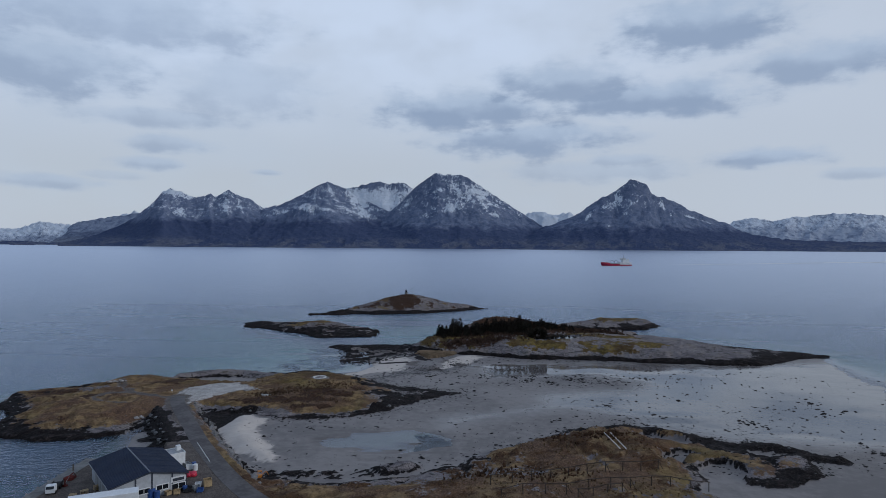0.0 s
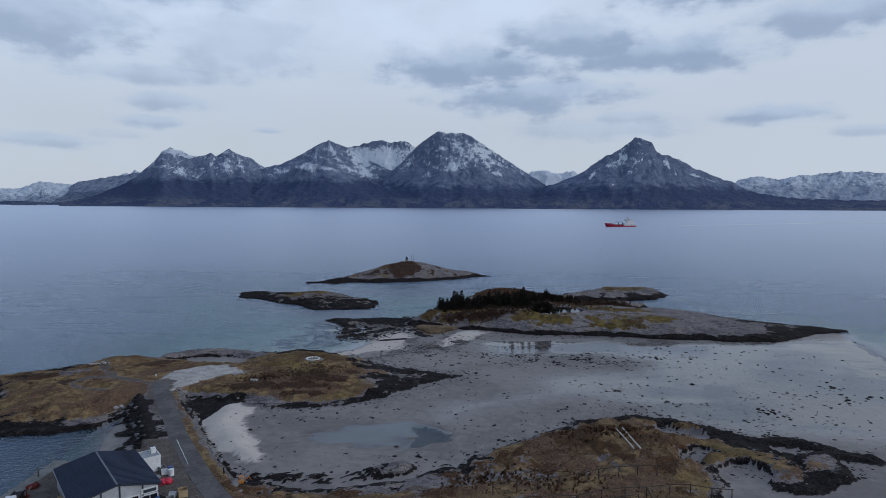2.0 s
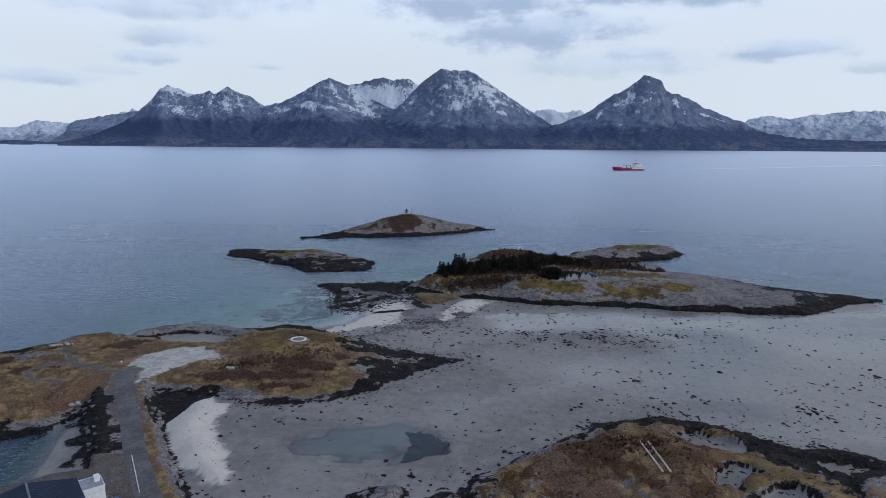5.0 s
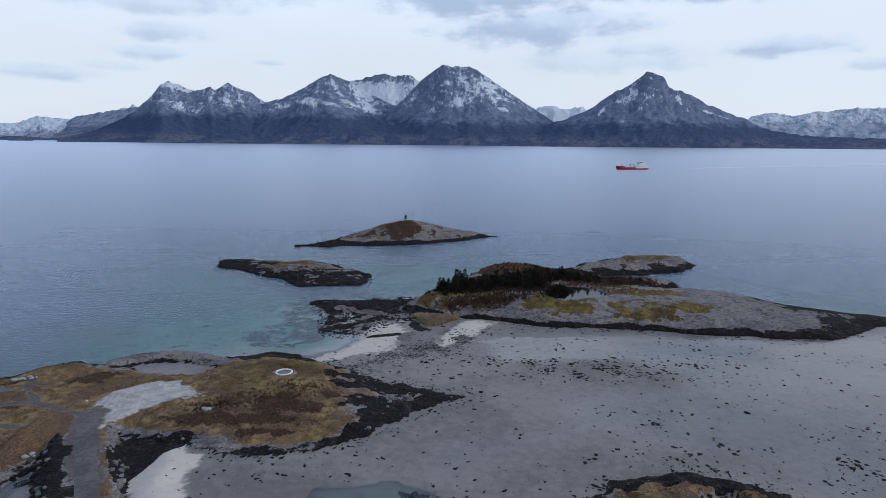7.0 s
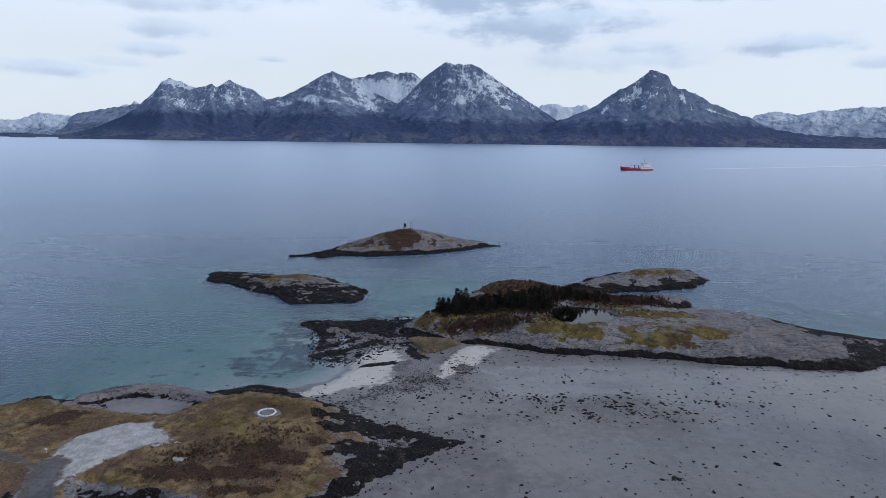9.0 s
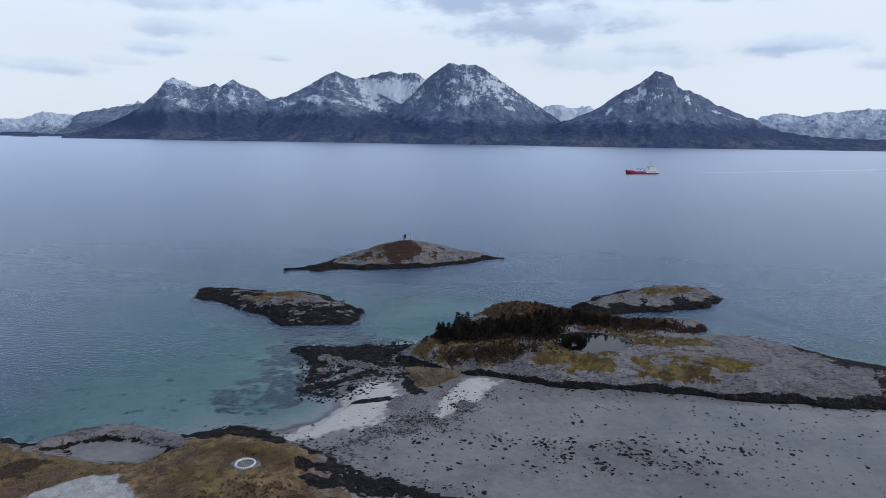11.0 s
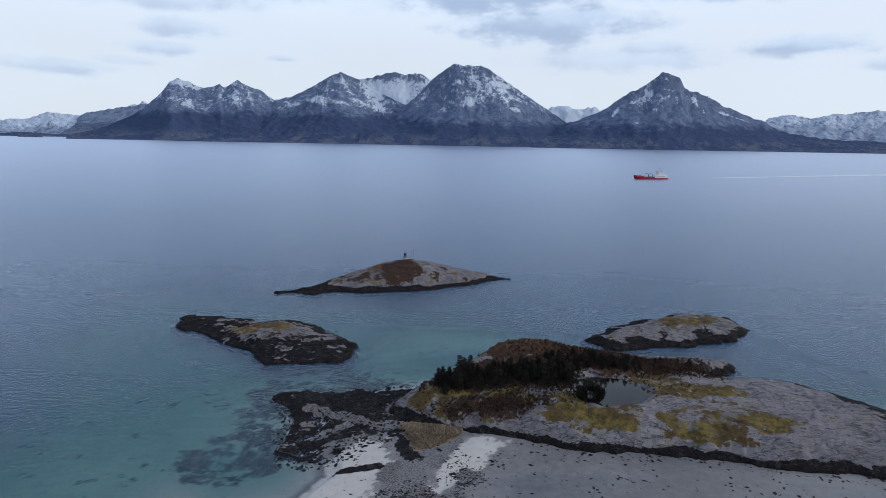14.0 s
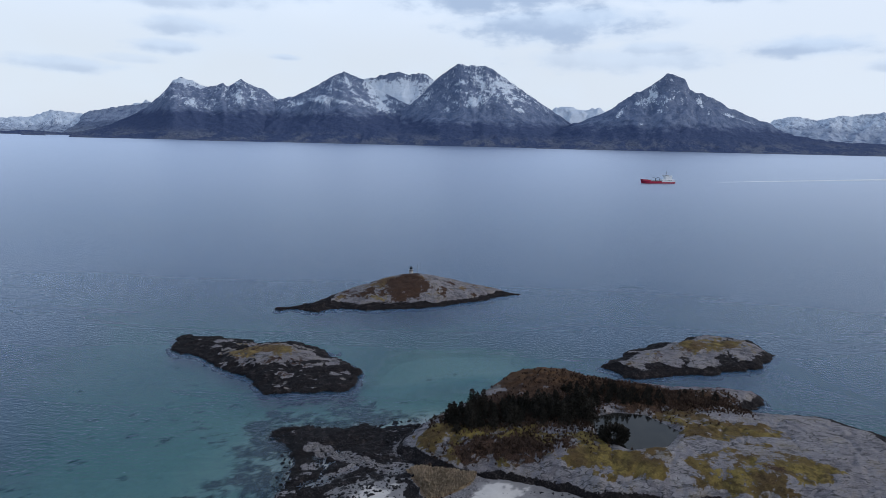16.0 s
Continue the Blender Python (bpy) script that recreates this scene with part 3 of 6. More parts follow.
# ---- ground: shore, headland, sand flat and sea bed ----
def ground_fields(x, y):
    base = bed(x, y)
    zh, dh = islet_height(x, y, HEADLAND, 40, [(-42, 194, 13, 14, 0, 1.5), (-30, 178, 14, 7, 15, 1.1), (-95, 170, 18, 14, 20, 1.5), (-100, 200, 9, 8, 0, 1.2)], 2.1, 4.0, 1.7)
    tip = smooth(x + 0.3 * (y - 185), -24, -8)
    zh = np.where(dh > 0, zh * (1 - 0.6 * tip) + 0.1, zh)
    zs, ds = islet_height(x, y, SHORE, 60, [(36, 138, 16, 11, 0, 2.2), (16, 112, 34, 12, 0, 1.3)], 2.0, 4.0, 1.8)
    low = hump(x, y, -12, 122, 26, 9) + hump(x, y, 66, 140, 12, 8)
    zs = np.where(ds > 0, zs - 1.25 * low, zs)
    zr = 2.0 - 0.8 * np.maximum(along(x, y, BACK_ROCK) - 1.5, 0) + 0.6 * rough_rock(x, y, 70)
    zr2 = 1.4 - 0.5 * np.maximum(along(x, y, BACK_ROCK_2) - 2.4, 0) + rough_rock(x, y, 72)
    zw, dw = islet_height(x, y, WEED_SPIT, 80, [(-22, 268, 14, 10, 0, 0.4)], 0.3, 3.0, 5.0)
    zw = np.where(dw > 0, zw + 0.4 * rough_rock(x, y, 81) - 0.1, zw)
    knoll = smooth(inside(x, y, REEDS), -2.5, 2.0)
    zm = np.where(knoll > 0.02, 1.5 * knoll - 0.1, -20)
    for inlet in INLETS:
        zs = zs - 3.0 * smooth(inside(x, y, inlet) + 1.5 * fbm(x, y, 4, 3, 63), -1.5, 1.0)
    zt = 1.0 - 0.5 * np.maximum(along(x, y, WEED_RIDGE) - 1.3, 0) + 0.9 * rough_rock(x, y, 73)
    skerry = 1.1 - 0.6 * np.maximum(along(x, y, [(-34, 125), (-20, 124), (-8, 129)]) - 1.2, 0) + 1.2 * rough_rock(x, y, 75)
    rocks = np.maximum.reduce([zh, zs, zr, zr2, zw, zm, zt, skerry])
    z = np.maximum(base, rocks)
    near_road = along(x, y, ROAD)
    bank = 2.8 - 0.7 * np.maximum(near_road - 3.8, 0)
    riprap = bank > z + 0.1
    z = np.maximum(z, bank)
    level = np.maximum(1 - smooth(near_road, 3.4, 6), 0.9 * (1 - smooth(along(x, y, TRACK), 1.5, 4)))
    level = np.maximum(level, smooth(inside(x, y, YARD), -2, 2))
    west = x < np.interp(y, [p[1] for p in ROAD], [p[0] for p in ROAD])
    works = np.maximum(smooth(inside(x, y, WORKS), -1.0, 1.0), 1.0 * (west & (y < 137) & (near_road < 6) & (y > 88)))
    level = np.maximum(level, works)
    z = z * (1 - level) + 2.75 * level
    is_sand = (rocks < base + 0.05) & (bank < base)
    return z, base, is_sand, dh, ds, dw, near_road, riprap, level, works


def gz(x, y):
    return float(ground_fields(np.array([float(x)]), np.array([float(y)]))[0][0])


def ground():
    fine = 0.6
    xs = np.concatenate([[-5200, -3000, -1500, -800, -450, -300, -240, -200, -180, -165, -155, -148], np.arange(-142, 160, fine), [164, 176, 190, 215, 260, 330, 450, 800, 1500, 3000, 5200]])
    ys = np.concatenate([[-400, -250, -120, -60, -20], np.arange(0, 88, 3.0), np.arange(88, 290, fine), np.arange(291, 362, 1.3), [375, 420, 480, 600, 900, 1500, 2500, 3600, 4960]])
    x, y = np.meshgrid(xs, ys)
    z, base, is_sand, dh, ds, dw, near_road, riprap, level, works = ground_fields(x, y)
    slope = np.hypot(*np.gradient(z, ys, xs))
    west = x < np.interp(y, [p[1] for p in ROAD], [p[0] for p in ROAD])
    land = np.maximum(dh, ds)
    n, m = fbm(x, y, 14, 4, 77), fbm(x, y, 4, 4, 78)
    tip = smooth(x + 0.3 * (y - 185) + 7 * m, -34, -17) * (dh > ds)
    grass = smooth(land, 0.8, 4.5) * 1.05 - 0.3 * smooth(slope, 0.45, 0.9) + 0.15 * n - 0.9 * smooth(x + 0.3 * (y - 185) + 6 * m, -25, -13) * (dh > ds)
    low_s = hump(x, y, -12, 122, 30, 9)
    grass = np.where(ds > dh, grass - 0.5 * smooth(x, 48, 60) * (0.7 + 0.6 * n) - 0.55 * low_s - 0.5 * hump(x, y, 40, 106, 20, 8), grass)
    bare_rock = 0.45 * hump(x, y, -26, 197, 5, 3) + 0.5 * hump(x, y, -21, 182, 5, 5) + hump(x, y, -54, 168, 13, 2.2) + hump(x, y, -88, 206, 8, 4) + hump(x, y, -104, 186, 6, 4) + 0.8 * hump(x, y, -58, 187, 4, 2) + 0.7 * hump(x, y, -47, 180.5, 3, 1.5)
    grass = grass - 0.95 * np.minimum(bare_rock, 1)
    dark_patches = 0.0
    for cx, cy, rx, ry in ((-33, 180, 7, 2.0), (-39, 183, 5, 1.8), (-43, 174.5, 8, 1.8), (-36, 169.5, 8, 1.8), (-34, 174.5, 5, 1.6), (-52, 176, 7, 1.6), (-24, 188, 4, 2), (-97, 177, 10, 1.5), (-86, 196, 5, 4), (-112, 182, 8, 4)):
        dark_patches = dark_patches + hump(x, y, cx, cy, rx, ry, 8)
    heath = smooth(land, 2.5, 6) * (0.12 + 0.42 * fbm(x / 2.2, y, 5, 4, 83) + 0.95 * np.minimum(dark_patches, 1.1) + 0.35 * hump(x, y, 34, 141, 15, 7) + 0.12 * n + 0.26 * (ds > dh)) - 0.8 * tip - 0.4 * np.minimum(bare_rock, 1)
    weed, grass, heath = zones(x, y, z, land, 41, grass, heath, 0.8 + 0.5 * fbm(x, y, 5, 3, 87) + 0.9 * smooth(-x, 80, 95) + 0.7 * smooth(x, 55, 70) + 0.25 * (ds > dh))
    weed = np.maximum(weed, smooth(tip * 1.25 + 0.7 * m + 0.5 * fbm(x / 2.5, y, 3, 3, 79) - 0.3 * (z - 0.8) + 0.9 * fbm(x / 1.8, y, 4.5, 4, 85), 0.68, 0.98))
    reeds = smooth(inside(x, y, REEDS) + 1.5 * m, -0.6, 0.4) * (z > 0.5)
    bare = is_sand
    streak = np.maximum(smooth(1 - along(x, y, SHINGLE) / 3.4 + 0.8 * m, 0.2, 0.7), hump(x, y, -15, 270, 3, 6))
    weed, grass, heath = np.where(bare, 0, weed), np.where(bare, 0, grass), np.where(bare, 0, heath)
    weed = np.maximum(weed, np.clip(0.5 + 0.9 * (smooth(dw, -2.5, 1.5) * 1.2 + 1.6 * m + 0.9 * fbm(x / 1.6, y, 2.2, 3, 84) + 0.4 * n - 1.0 - 1.0 * streak), 0, 1) * smooth(dw, -7, -3))
    weed = np.maximum(weed, smooth(inside(x, y, [(-50, 170), (-53.5, 160), (-56, 149), (-64, 149), (-64, 170)]) + 1.2 * m, -0.4, 0.6))
    weed = np.maximum(weed, smooth(1 - along(x, y, BACK_ROCK_2) / 5.5 + 0.5 * m, 0.3, 0.5) * (z > 0))
    weed = np.maximum(weed, smooth(1 - along(x, y, [(-24, 234), (-15, 238)]) / 2.6 + 0.5 * m, 0.4, 0.6))
    weed = np.maximum(weed, smooth(1 - along(x, y, [(-14, 258), (-10, 250), (-8, 243)]) / 4.2 + 1.3 * m, 0.4, 0.6))
    weed = np.maximum(weed, 0.95 * (~bare & (z < 0.3 + 0.25 * m)))
    gaps = np.maximum(streak, smooth(m + 1.2 * fbm(x / 1.6, y, 2.4, 3, 84) - 0.02 * dw, 0.22, 0.4) * (y < 262)) * smooth(dw, -4, 0)
    weed = weed * (1 - reeds) * (1 - 0.92 * gaps)
    grass = np.maximum(grass, reeds)
    weed = np.maximum(weed, 0.95 * (riprap & (z < np.where(west, 2.7, 1.5) + 0.5 * m) & (west | (m > 0.1))))
    kelp = smooth(inside(x, y, KELP) + 5 * m, -5, 3) - 0.9 * hump(x, y, -47, 299, 9, 5)
    reef = smooth(1.3 * fbm(x / 1.4, y, 4, 6, 33, 0.75) + 0.85 * kelp + 0.3 * smooth(dw, -10, 0) + 0.3 * fbm(x, y, 40, 2, 34) + 0.28 * hump(x, y, -44, 224, 16, 7) - 0.4, 0.0, 0.42) * smooth(-z, 0.1, 0.5) * (1 - smooth(y, 338, 354)) * smooth(y, 180, 200)
    gravel = smooth(inside(x, y, YARD) + 2 * m, -1, 1.5)
    yard = np.maximum(works, 0.85 * (1 - smooth(np.minimum(along(x, y, TRACK), along(x, y, TRACK_LOOP)) + 1.2 * m, 0.5, 1.5)))
    yard = np.maximum(yard, 0.75 * (1 - smooth(near_road + 1.5 * m - 1.6 * ~west, 1.5, 2.5)) * smooth(y, 146, 152))
    cobble = np.maximum(smooth(inside(x, y, BERM) + 3.2 * m, -1.0, 1.8), smooth(1.0 - along(x, y, WRACK) / 5 + 1.3 * m, 0.5, 0.9)) * 0.95
    cobble = np.maximum(cobble, smooth(1 - np.hypot((x + 14) / 9, (y - 206) / 4) + 1.2 * m, 0.5, 0.9) * bare)
    cobble = np.maximum(cobble, 0.8 * streak * smooth(dw, -2, 1))
    cobble = np.maximum(cobble, (riprap & (weed < 0.5) & (near_road > 4)) * 0.55) * (1 - reeds)
    verge = smooth(near_road, 0.9, 1.6) * (1 - smooth(near_road + m, 3.9 - 1.6 * west, 5.0 - 1.8 * west)) * (1 - works) * ~west
    cobble = np.maximum(cobble, 0.62 * smooth(inside(x, y, WEST_BEACH) + 3 * m, -2, 2) * bare) * (1 - verge) * (1 - works)
    weed = np.maximum(weed, smooth(inside(x, y, WEST_BEACH) + 9 * m, 2.0, 3.5) * bare * 0.9)
    # bed of the deep pool is darkened with the weed colour
    weed = np.maximum(weed, smooth(inside(x, y, DEEP_POOL) + m, -0.5, 1.0) * 0.8 * bare)
    weed = np.maximum(weed, smooth(1 - along(x, y, WEED_RIDGE) / 5.5 + 0.5 * m, 0.35, 0.55) * (z > 0.25) * (1 - smooth(z, 1.7, 2.2)))
    grass = np.maximum(grass, 0.85 * verge)
    weed = weed * (1 - verge)
    # dark riprap on the causeway's west bank uses the weed colour
    weed = np.maximum(weed, 0.95 * smooth(near_road + 0.8 * m, 2.3, 3.0) * (1 - smooth(near_road + 1.2 * m, 6.0, 7.0)) * west * smooth(y, 133, 137) * (1 - smooth(y, 163, 167)))
    for cover in (grass, heath, weed):
        cover *= (1 - gravel) * (1 - yard)
    gravel = gravel * (1 - works)
    # submerged sand takes the pale dry colour as well
    dry = np.maximum(smooth(z + 0.22 * m, 0.58, 0.8), smooth(-z, 0.0, 0.3) * ((x > -58) | (y > 175))) * bare
    pale = np.maximum.reduce([smooth(inside(x, y, patch) + 3.4 * m + 1.8 * fbm(x, y, 1.3, 3, 86), -0.45, 0.45) for patch in WHITE_SAND])
    dry = np.where((y > 212) & (z > -0.05), np.minimum(pale, smooth(z, -0.12, 0.1)) * bare, dry)
    dry = dry * (1 - smooth(inside(x, y, LAGOON), -5, -1))
    strand = smooth(inside(x, y, BEACH) + 1.8 * m + 1.4 * fbm(x, y, 1.3, 3, 86), -0.5, 0.5)
    dry = np.where((y < 175) & (x > -58), np.where(z > 0, strand, 0.45 * dry) * bare, dry)
    litter = np.maximum.reduce([smooth(1.0 - along(x, y, WRACK) / 6 + 1.0 * m, 0.25, 0.8), smooth(1 - np.hypot((x + 17) / 13, (y - 208) / 5) + 1.2 * m, 0.1, 0.7), smooth(1 - along(x, y, [(-12, 226), (-3, 226), (4, 234), (7, 241)]) / 3 + m, 0.2, 0.7)])
    weed = np.maximum(weed, 0.47 * litter * bare * (1 - 0.5 * pale))
    moss = np.clip(0.15 * smooth(n, 0.1, 0.5) + 0.8 * hump(x, y, -41, 204, 16, 4, -10) + 0.6 * hump(x, y, -47, 194, 9, 3) + 0.6 * hump(x, y, -63, 171, 7, 2.5) + 0.5 * hump(x, y, -98, 204, 8, 4), 0, 1)
    masks = dict(sand=bare * (1 - smooth(weed, 0.55, 0.9)), grass=grass, heath=heath, weed=weed, gravel=gravel, dry=dry, moss=moss, cobble=cobble, yard=yard, kelp=reef, rust=0.25 + 0.5 * (ds > dh), film=np.maximum(smooth(inside(x, y, THIN_WATER) + 5 * fbm(x / 1.5, y, 14, 5, 6, 0.6), -6, 9), smooth(hump(x, y, 34, 234, 26, 6) + 0.2 * m, 0.3, 0.6)))
    cushion = (0.14 * fbm(x, y, 2.2, 3, 99) + 0.12 * fbm(x, y, 0.9, 2, 98)) * np.clip(grass + 1.4 * heath, 0, 1.4) + 0.2 * np.abs(fbm(x, y, 1.5, 3, 97)) * weed * (z > 0)
    cushion = cushion * smooth(near_road, 3.0, 5.0)
    ob = sheet("ground", xs, ys, z + cushion, LAND, masks)
    return tagged(ob, "rocky shore with withered grass, pale sand flat and sea bed", "ground", kind="structure")


ground()


def islet(name, label, outline, seed, humps, shore_h, shore_w, cover, fine=0.8, ragged=2.2, carve=None, weed_top=1.3, mossy=0.4, rusty=0.5):
    px, py = [p[0] for p in outline], [p[1] for p in outline]
    xs, ys = np.arange(min(px) - 12, max(px) + 12, fine), np.arange(min(py) - 12, max(py) + 12, fine)
    x, y = np.meshgrid(xs, ys)

    def height(x, y):
        z, d = islet_height(x, y, outline, seed, humps, shore_h, shore_w, ragged, 3.0, -1.5)
        return (carve(x, y, z) if carve else z), d
    z, d = height(x, y)
    grass, heath = cover(x, y, z, d)
    slope = np.hypot(*np.gradient(z, ys, xs))
    weed, grass, heath = zones(x, y, z, d, seed, grass - 0.3 * smooth(slope, 0.5, 0.95), heath - 0.3 * smooth(slope, 0.6, 1.1), weed_top)
    zero = np.zeros(x.shape)
    cushion = (0.3 * fbm(x, y, 2.2, 3, 99) + 0.15 * fbm(x, y, 1.0, 2, 98)) * np.clip(grass + 1.3 * heath, 0, 1.4) + 0.25 * np.abs(fbm(x, y, 1.5, 3, 97)) * weed
    masks = dict(sand=zero, grass=grass, heath=heath, weed=weed, gravel=zero, dry=zero, moss=zero + mossy, cobble=zero, film=zero, rust=zero + (rusty(x, y) if callable(rusty) else rusty))
    ob = sheet(name, xs, ys, z + cushion, LAND, masks, keep=d > -1.4)
    tagged(ob, label, "islet", kind="structure")

    def at(px, py):
        found = height(np.atleast_1d(np.asarray(px, float)), np.atleast_1d(np.asarray(py, float)))[0]
        return found if np.ndim(px) else float(found[0])
    return at


def island_carve(x, y, z):
    level = smooth(inside(x, y, POND), -3.5, 0.3)
    z = np.where(z > 0.3, 0.3 + (z - 0.3) * (1 - 0.55 * smooth(x, 72, 145)), z)
    return z * (1 - level) + (POND_Z - 0.6) * level


MOSS = [[(-15, 258), (-10, 269), (-4, 277), (10, 275), (24, 271), (36, 269), (38, 263), (46, 262), (56, 269), (60, 278), (54, 288), (66, 290), (72, 284), (64, 276), (61, 269), (54, 262), (48, 255), (36, 254.5), (24, 257), (10, 254.5), (-4, 257)],
        [(53, 262), (57, 253), (69, 250.5), (85, 254), (89, 261), (78, 267), (70, 264), (62, 264)], [(61, 269), (66, 282), (74, 284), (85, 283), (89, 278), (78, 273), (70, 271)]]


def island_cover(x, y, z, d):
    rag = 7.0 * fbm(x / 1.5, y, 6, 5, 95, 0.7)
    lawn = np.maximum.reduce([smooth(inside(x, y, patch) + rag, -3.4, 0.6) for patch in MOSS])
    lawn = lawn - 0.9 * hump(x, y, 58, 265.5, 6, 2.6) - 0.8 * hump(x, y, 19, 257, 4, 2.5) - 0.5 * hump(x, y, 75, 272, 8, 2)
    grass = -0.15 + 0.82 * lawn - 0.35 * smooth(4.5 - d, 0, 3) + 0.6 * hump(x, y, 24, 306, 28, 11)
    heath = -0.1 + 1.0 * hump(x, y, 18, 283, 24, 10) + 1.15 * hump(x, y, 24, 305, 28, 12) + 1.2 * hump(x, y, 60, 298, 25, 10) + 1.15 * hump(x, y, 12, 264.5, 16, 5, 4) + 0.35 * hump(x, y, 74, 258, 6, 1.5) + 0.35 * hump(x, y, 50, 292, 12, 4)
    return grass, heath - 0.6 * smooth(x, 84, 95)


wood_z = islet("islet_wooded", "low rocky island with yellow grass, brown heath and a dark tide band", WOOD_ISLAND, 11,
               [(24, 303, 23, 13, 0, 5.2), (30, 280, 40, 22, 0, 1.2), (-2, 270, 10, 12, 0, 0.4), (60, 262, 40, 8, 0, 0.8)], 4.6, 5.0, island_cover, 0.5, 1.6, island_carve, lambda x, y: 1.75 + 0.9 * fbm(x, y, 9, 3, 93) + 0.7 * smooth(x, 100, 135) + 0.5 * smooth(y - 0.3 * x, 262, 275) * smooth(x, 80, 95), 0.9, lambda x, y: np.clip(1.1 * hump(x, y, 22, 306, 26, 10) + 0.6 * hump(x, y, 66, 297, 18, 9) + 0.15, 0, 1))
beacon_z = islet("islet_beacon", "bare grey rock islet with brown heath on its crown", BEACON_ISLET, 21,
                 [(-26, 430, 24, 15, 20, 7.2), (-60, 405, 20, 12, 20, 0.5)], 3.0, 6.0,
                 lambda x, y, z, d: (0.3 * smooth(d, 5, 10) + 0.5 * fbm(x, y, 8, 3, 96), 1.05 * hump(x, y, -32, 420, 25, 12, 18) - 0.15 + 1.1 * fbm(x, y, 7, 4, 94)), 0.6, 3.6, None, lambda x, y: 1.7 + 0.8 * fbm(x, y, 8, 3, 99) + 1.6 * smooth(-x, 56, 68), 0.4, 0.12)
islet("islet_west", "flat dark rock skerry covered in seaweed with a patch of grass", WEST_ISLET, 31,
               [(-66, 330, 14, 11, -20, 2.6)], 1.6, 4.0, lambda x, y, z, d: (0.95 * hump(x, y, -71, 333, 14, 8, -15) + 0.05 + 0.6 * fbm(x, y, 5, 4, 97), 0.2 + 0.5 * fbm(x, y, 5, 4, 91)), 0.5, 5.5, None, lambda x, y: 2.75 + 3.8 * fbm(x / 1.6, y, 3.4, 5, 92, 0.65) - 1.4 * hump(x, y, -68, 331, 15, 10, -20), 0.5, 0.0)
islet("islet_east", "smooth grey rock skerry with a strip of yellow grass", EAST_ISLET, 51,
               [(88, 350, 24, 10, 30, 1.9)], 2.3, 4.0, lambda x, y, z, d: (0.95 * hump(x, y, 94, 353, 20, 7, 25) + 0.45 * fbm(x, y, 5, 4, 98), 0.1 + 0.3 * fbm(x, y, 5, 4, 88)), 0.5, 4.5, None, lambda x, y: 2.2 + 1.4 * fbm(x, y, 7, 4, 89), 0.8)


# ---- water ----
def sea():
    xs = np.concatenate([[-5200, -3500, -2200, -1400, -900, -600, -420, -300, -240, -200, -176], np.arange(-160, 180, 2.0), [190, 210, 250, 320, 450, 650, 1000, 1700, 3000, 5200]])
    ys = np.concatenate([[-400, 0, 60], np.arange(90, 470, 2.0), [480, 500, 540, 600, 700, 850, 1050, 1400, 2000, 3000, 4000, 4960]])
    x, y = np.meshgrid(xs, ys)
    depth = np.maximum(-ground_fields(x, y)[0], 0.0)
    calm = smooth(1.2 - depth, 0, 1.0) * (y < 300) * (x > -40)
    calm = np.maximum(calm, 0.9 * smooth(1 - along(x, y, SLICK) / 7 + 0.6 * fbm(x, y, 12, 3, 66), 0.2, 0.8))
    # open fades ripples by distance from the camera's start, to suit its view
    ob = sheet("water", xs, ys, 0 * x, WATER, dict(depth=depth, calm=calm, open=smooth(np.hypot(x, y), 330, 800)))
    return tagged(ob, "calm grey-blue sea, turquoise over sand", "water", kind="structure")


sea()


def pond():
    xs, ys = np.arange(34, 60, 0.6), np.arange(263, 288, 0.6)
    x, y = np.meshgrid(xs, ys)
    ob = sheet("pond_water", xs, ys, 0 * x + POND_Z, PEAT_WATER, dict(depth=0 * x + 3.0, calm=0 * x + 1.0), keep=inside(x, y, POND) > -1.2)
    return tagged(ob, "still dark pond on the island", "water", kind="structure")


pond()


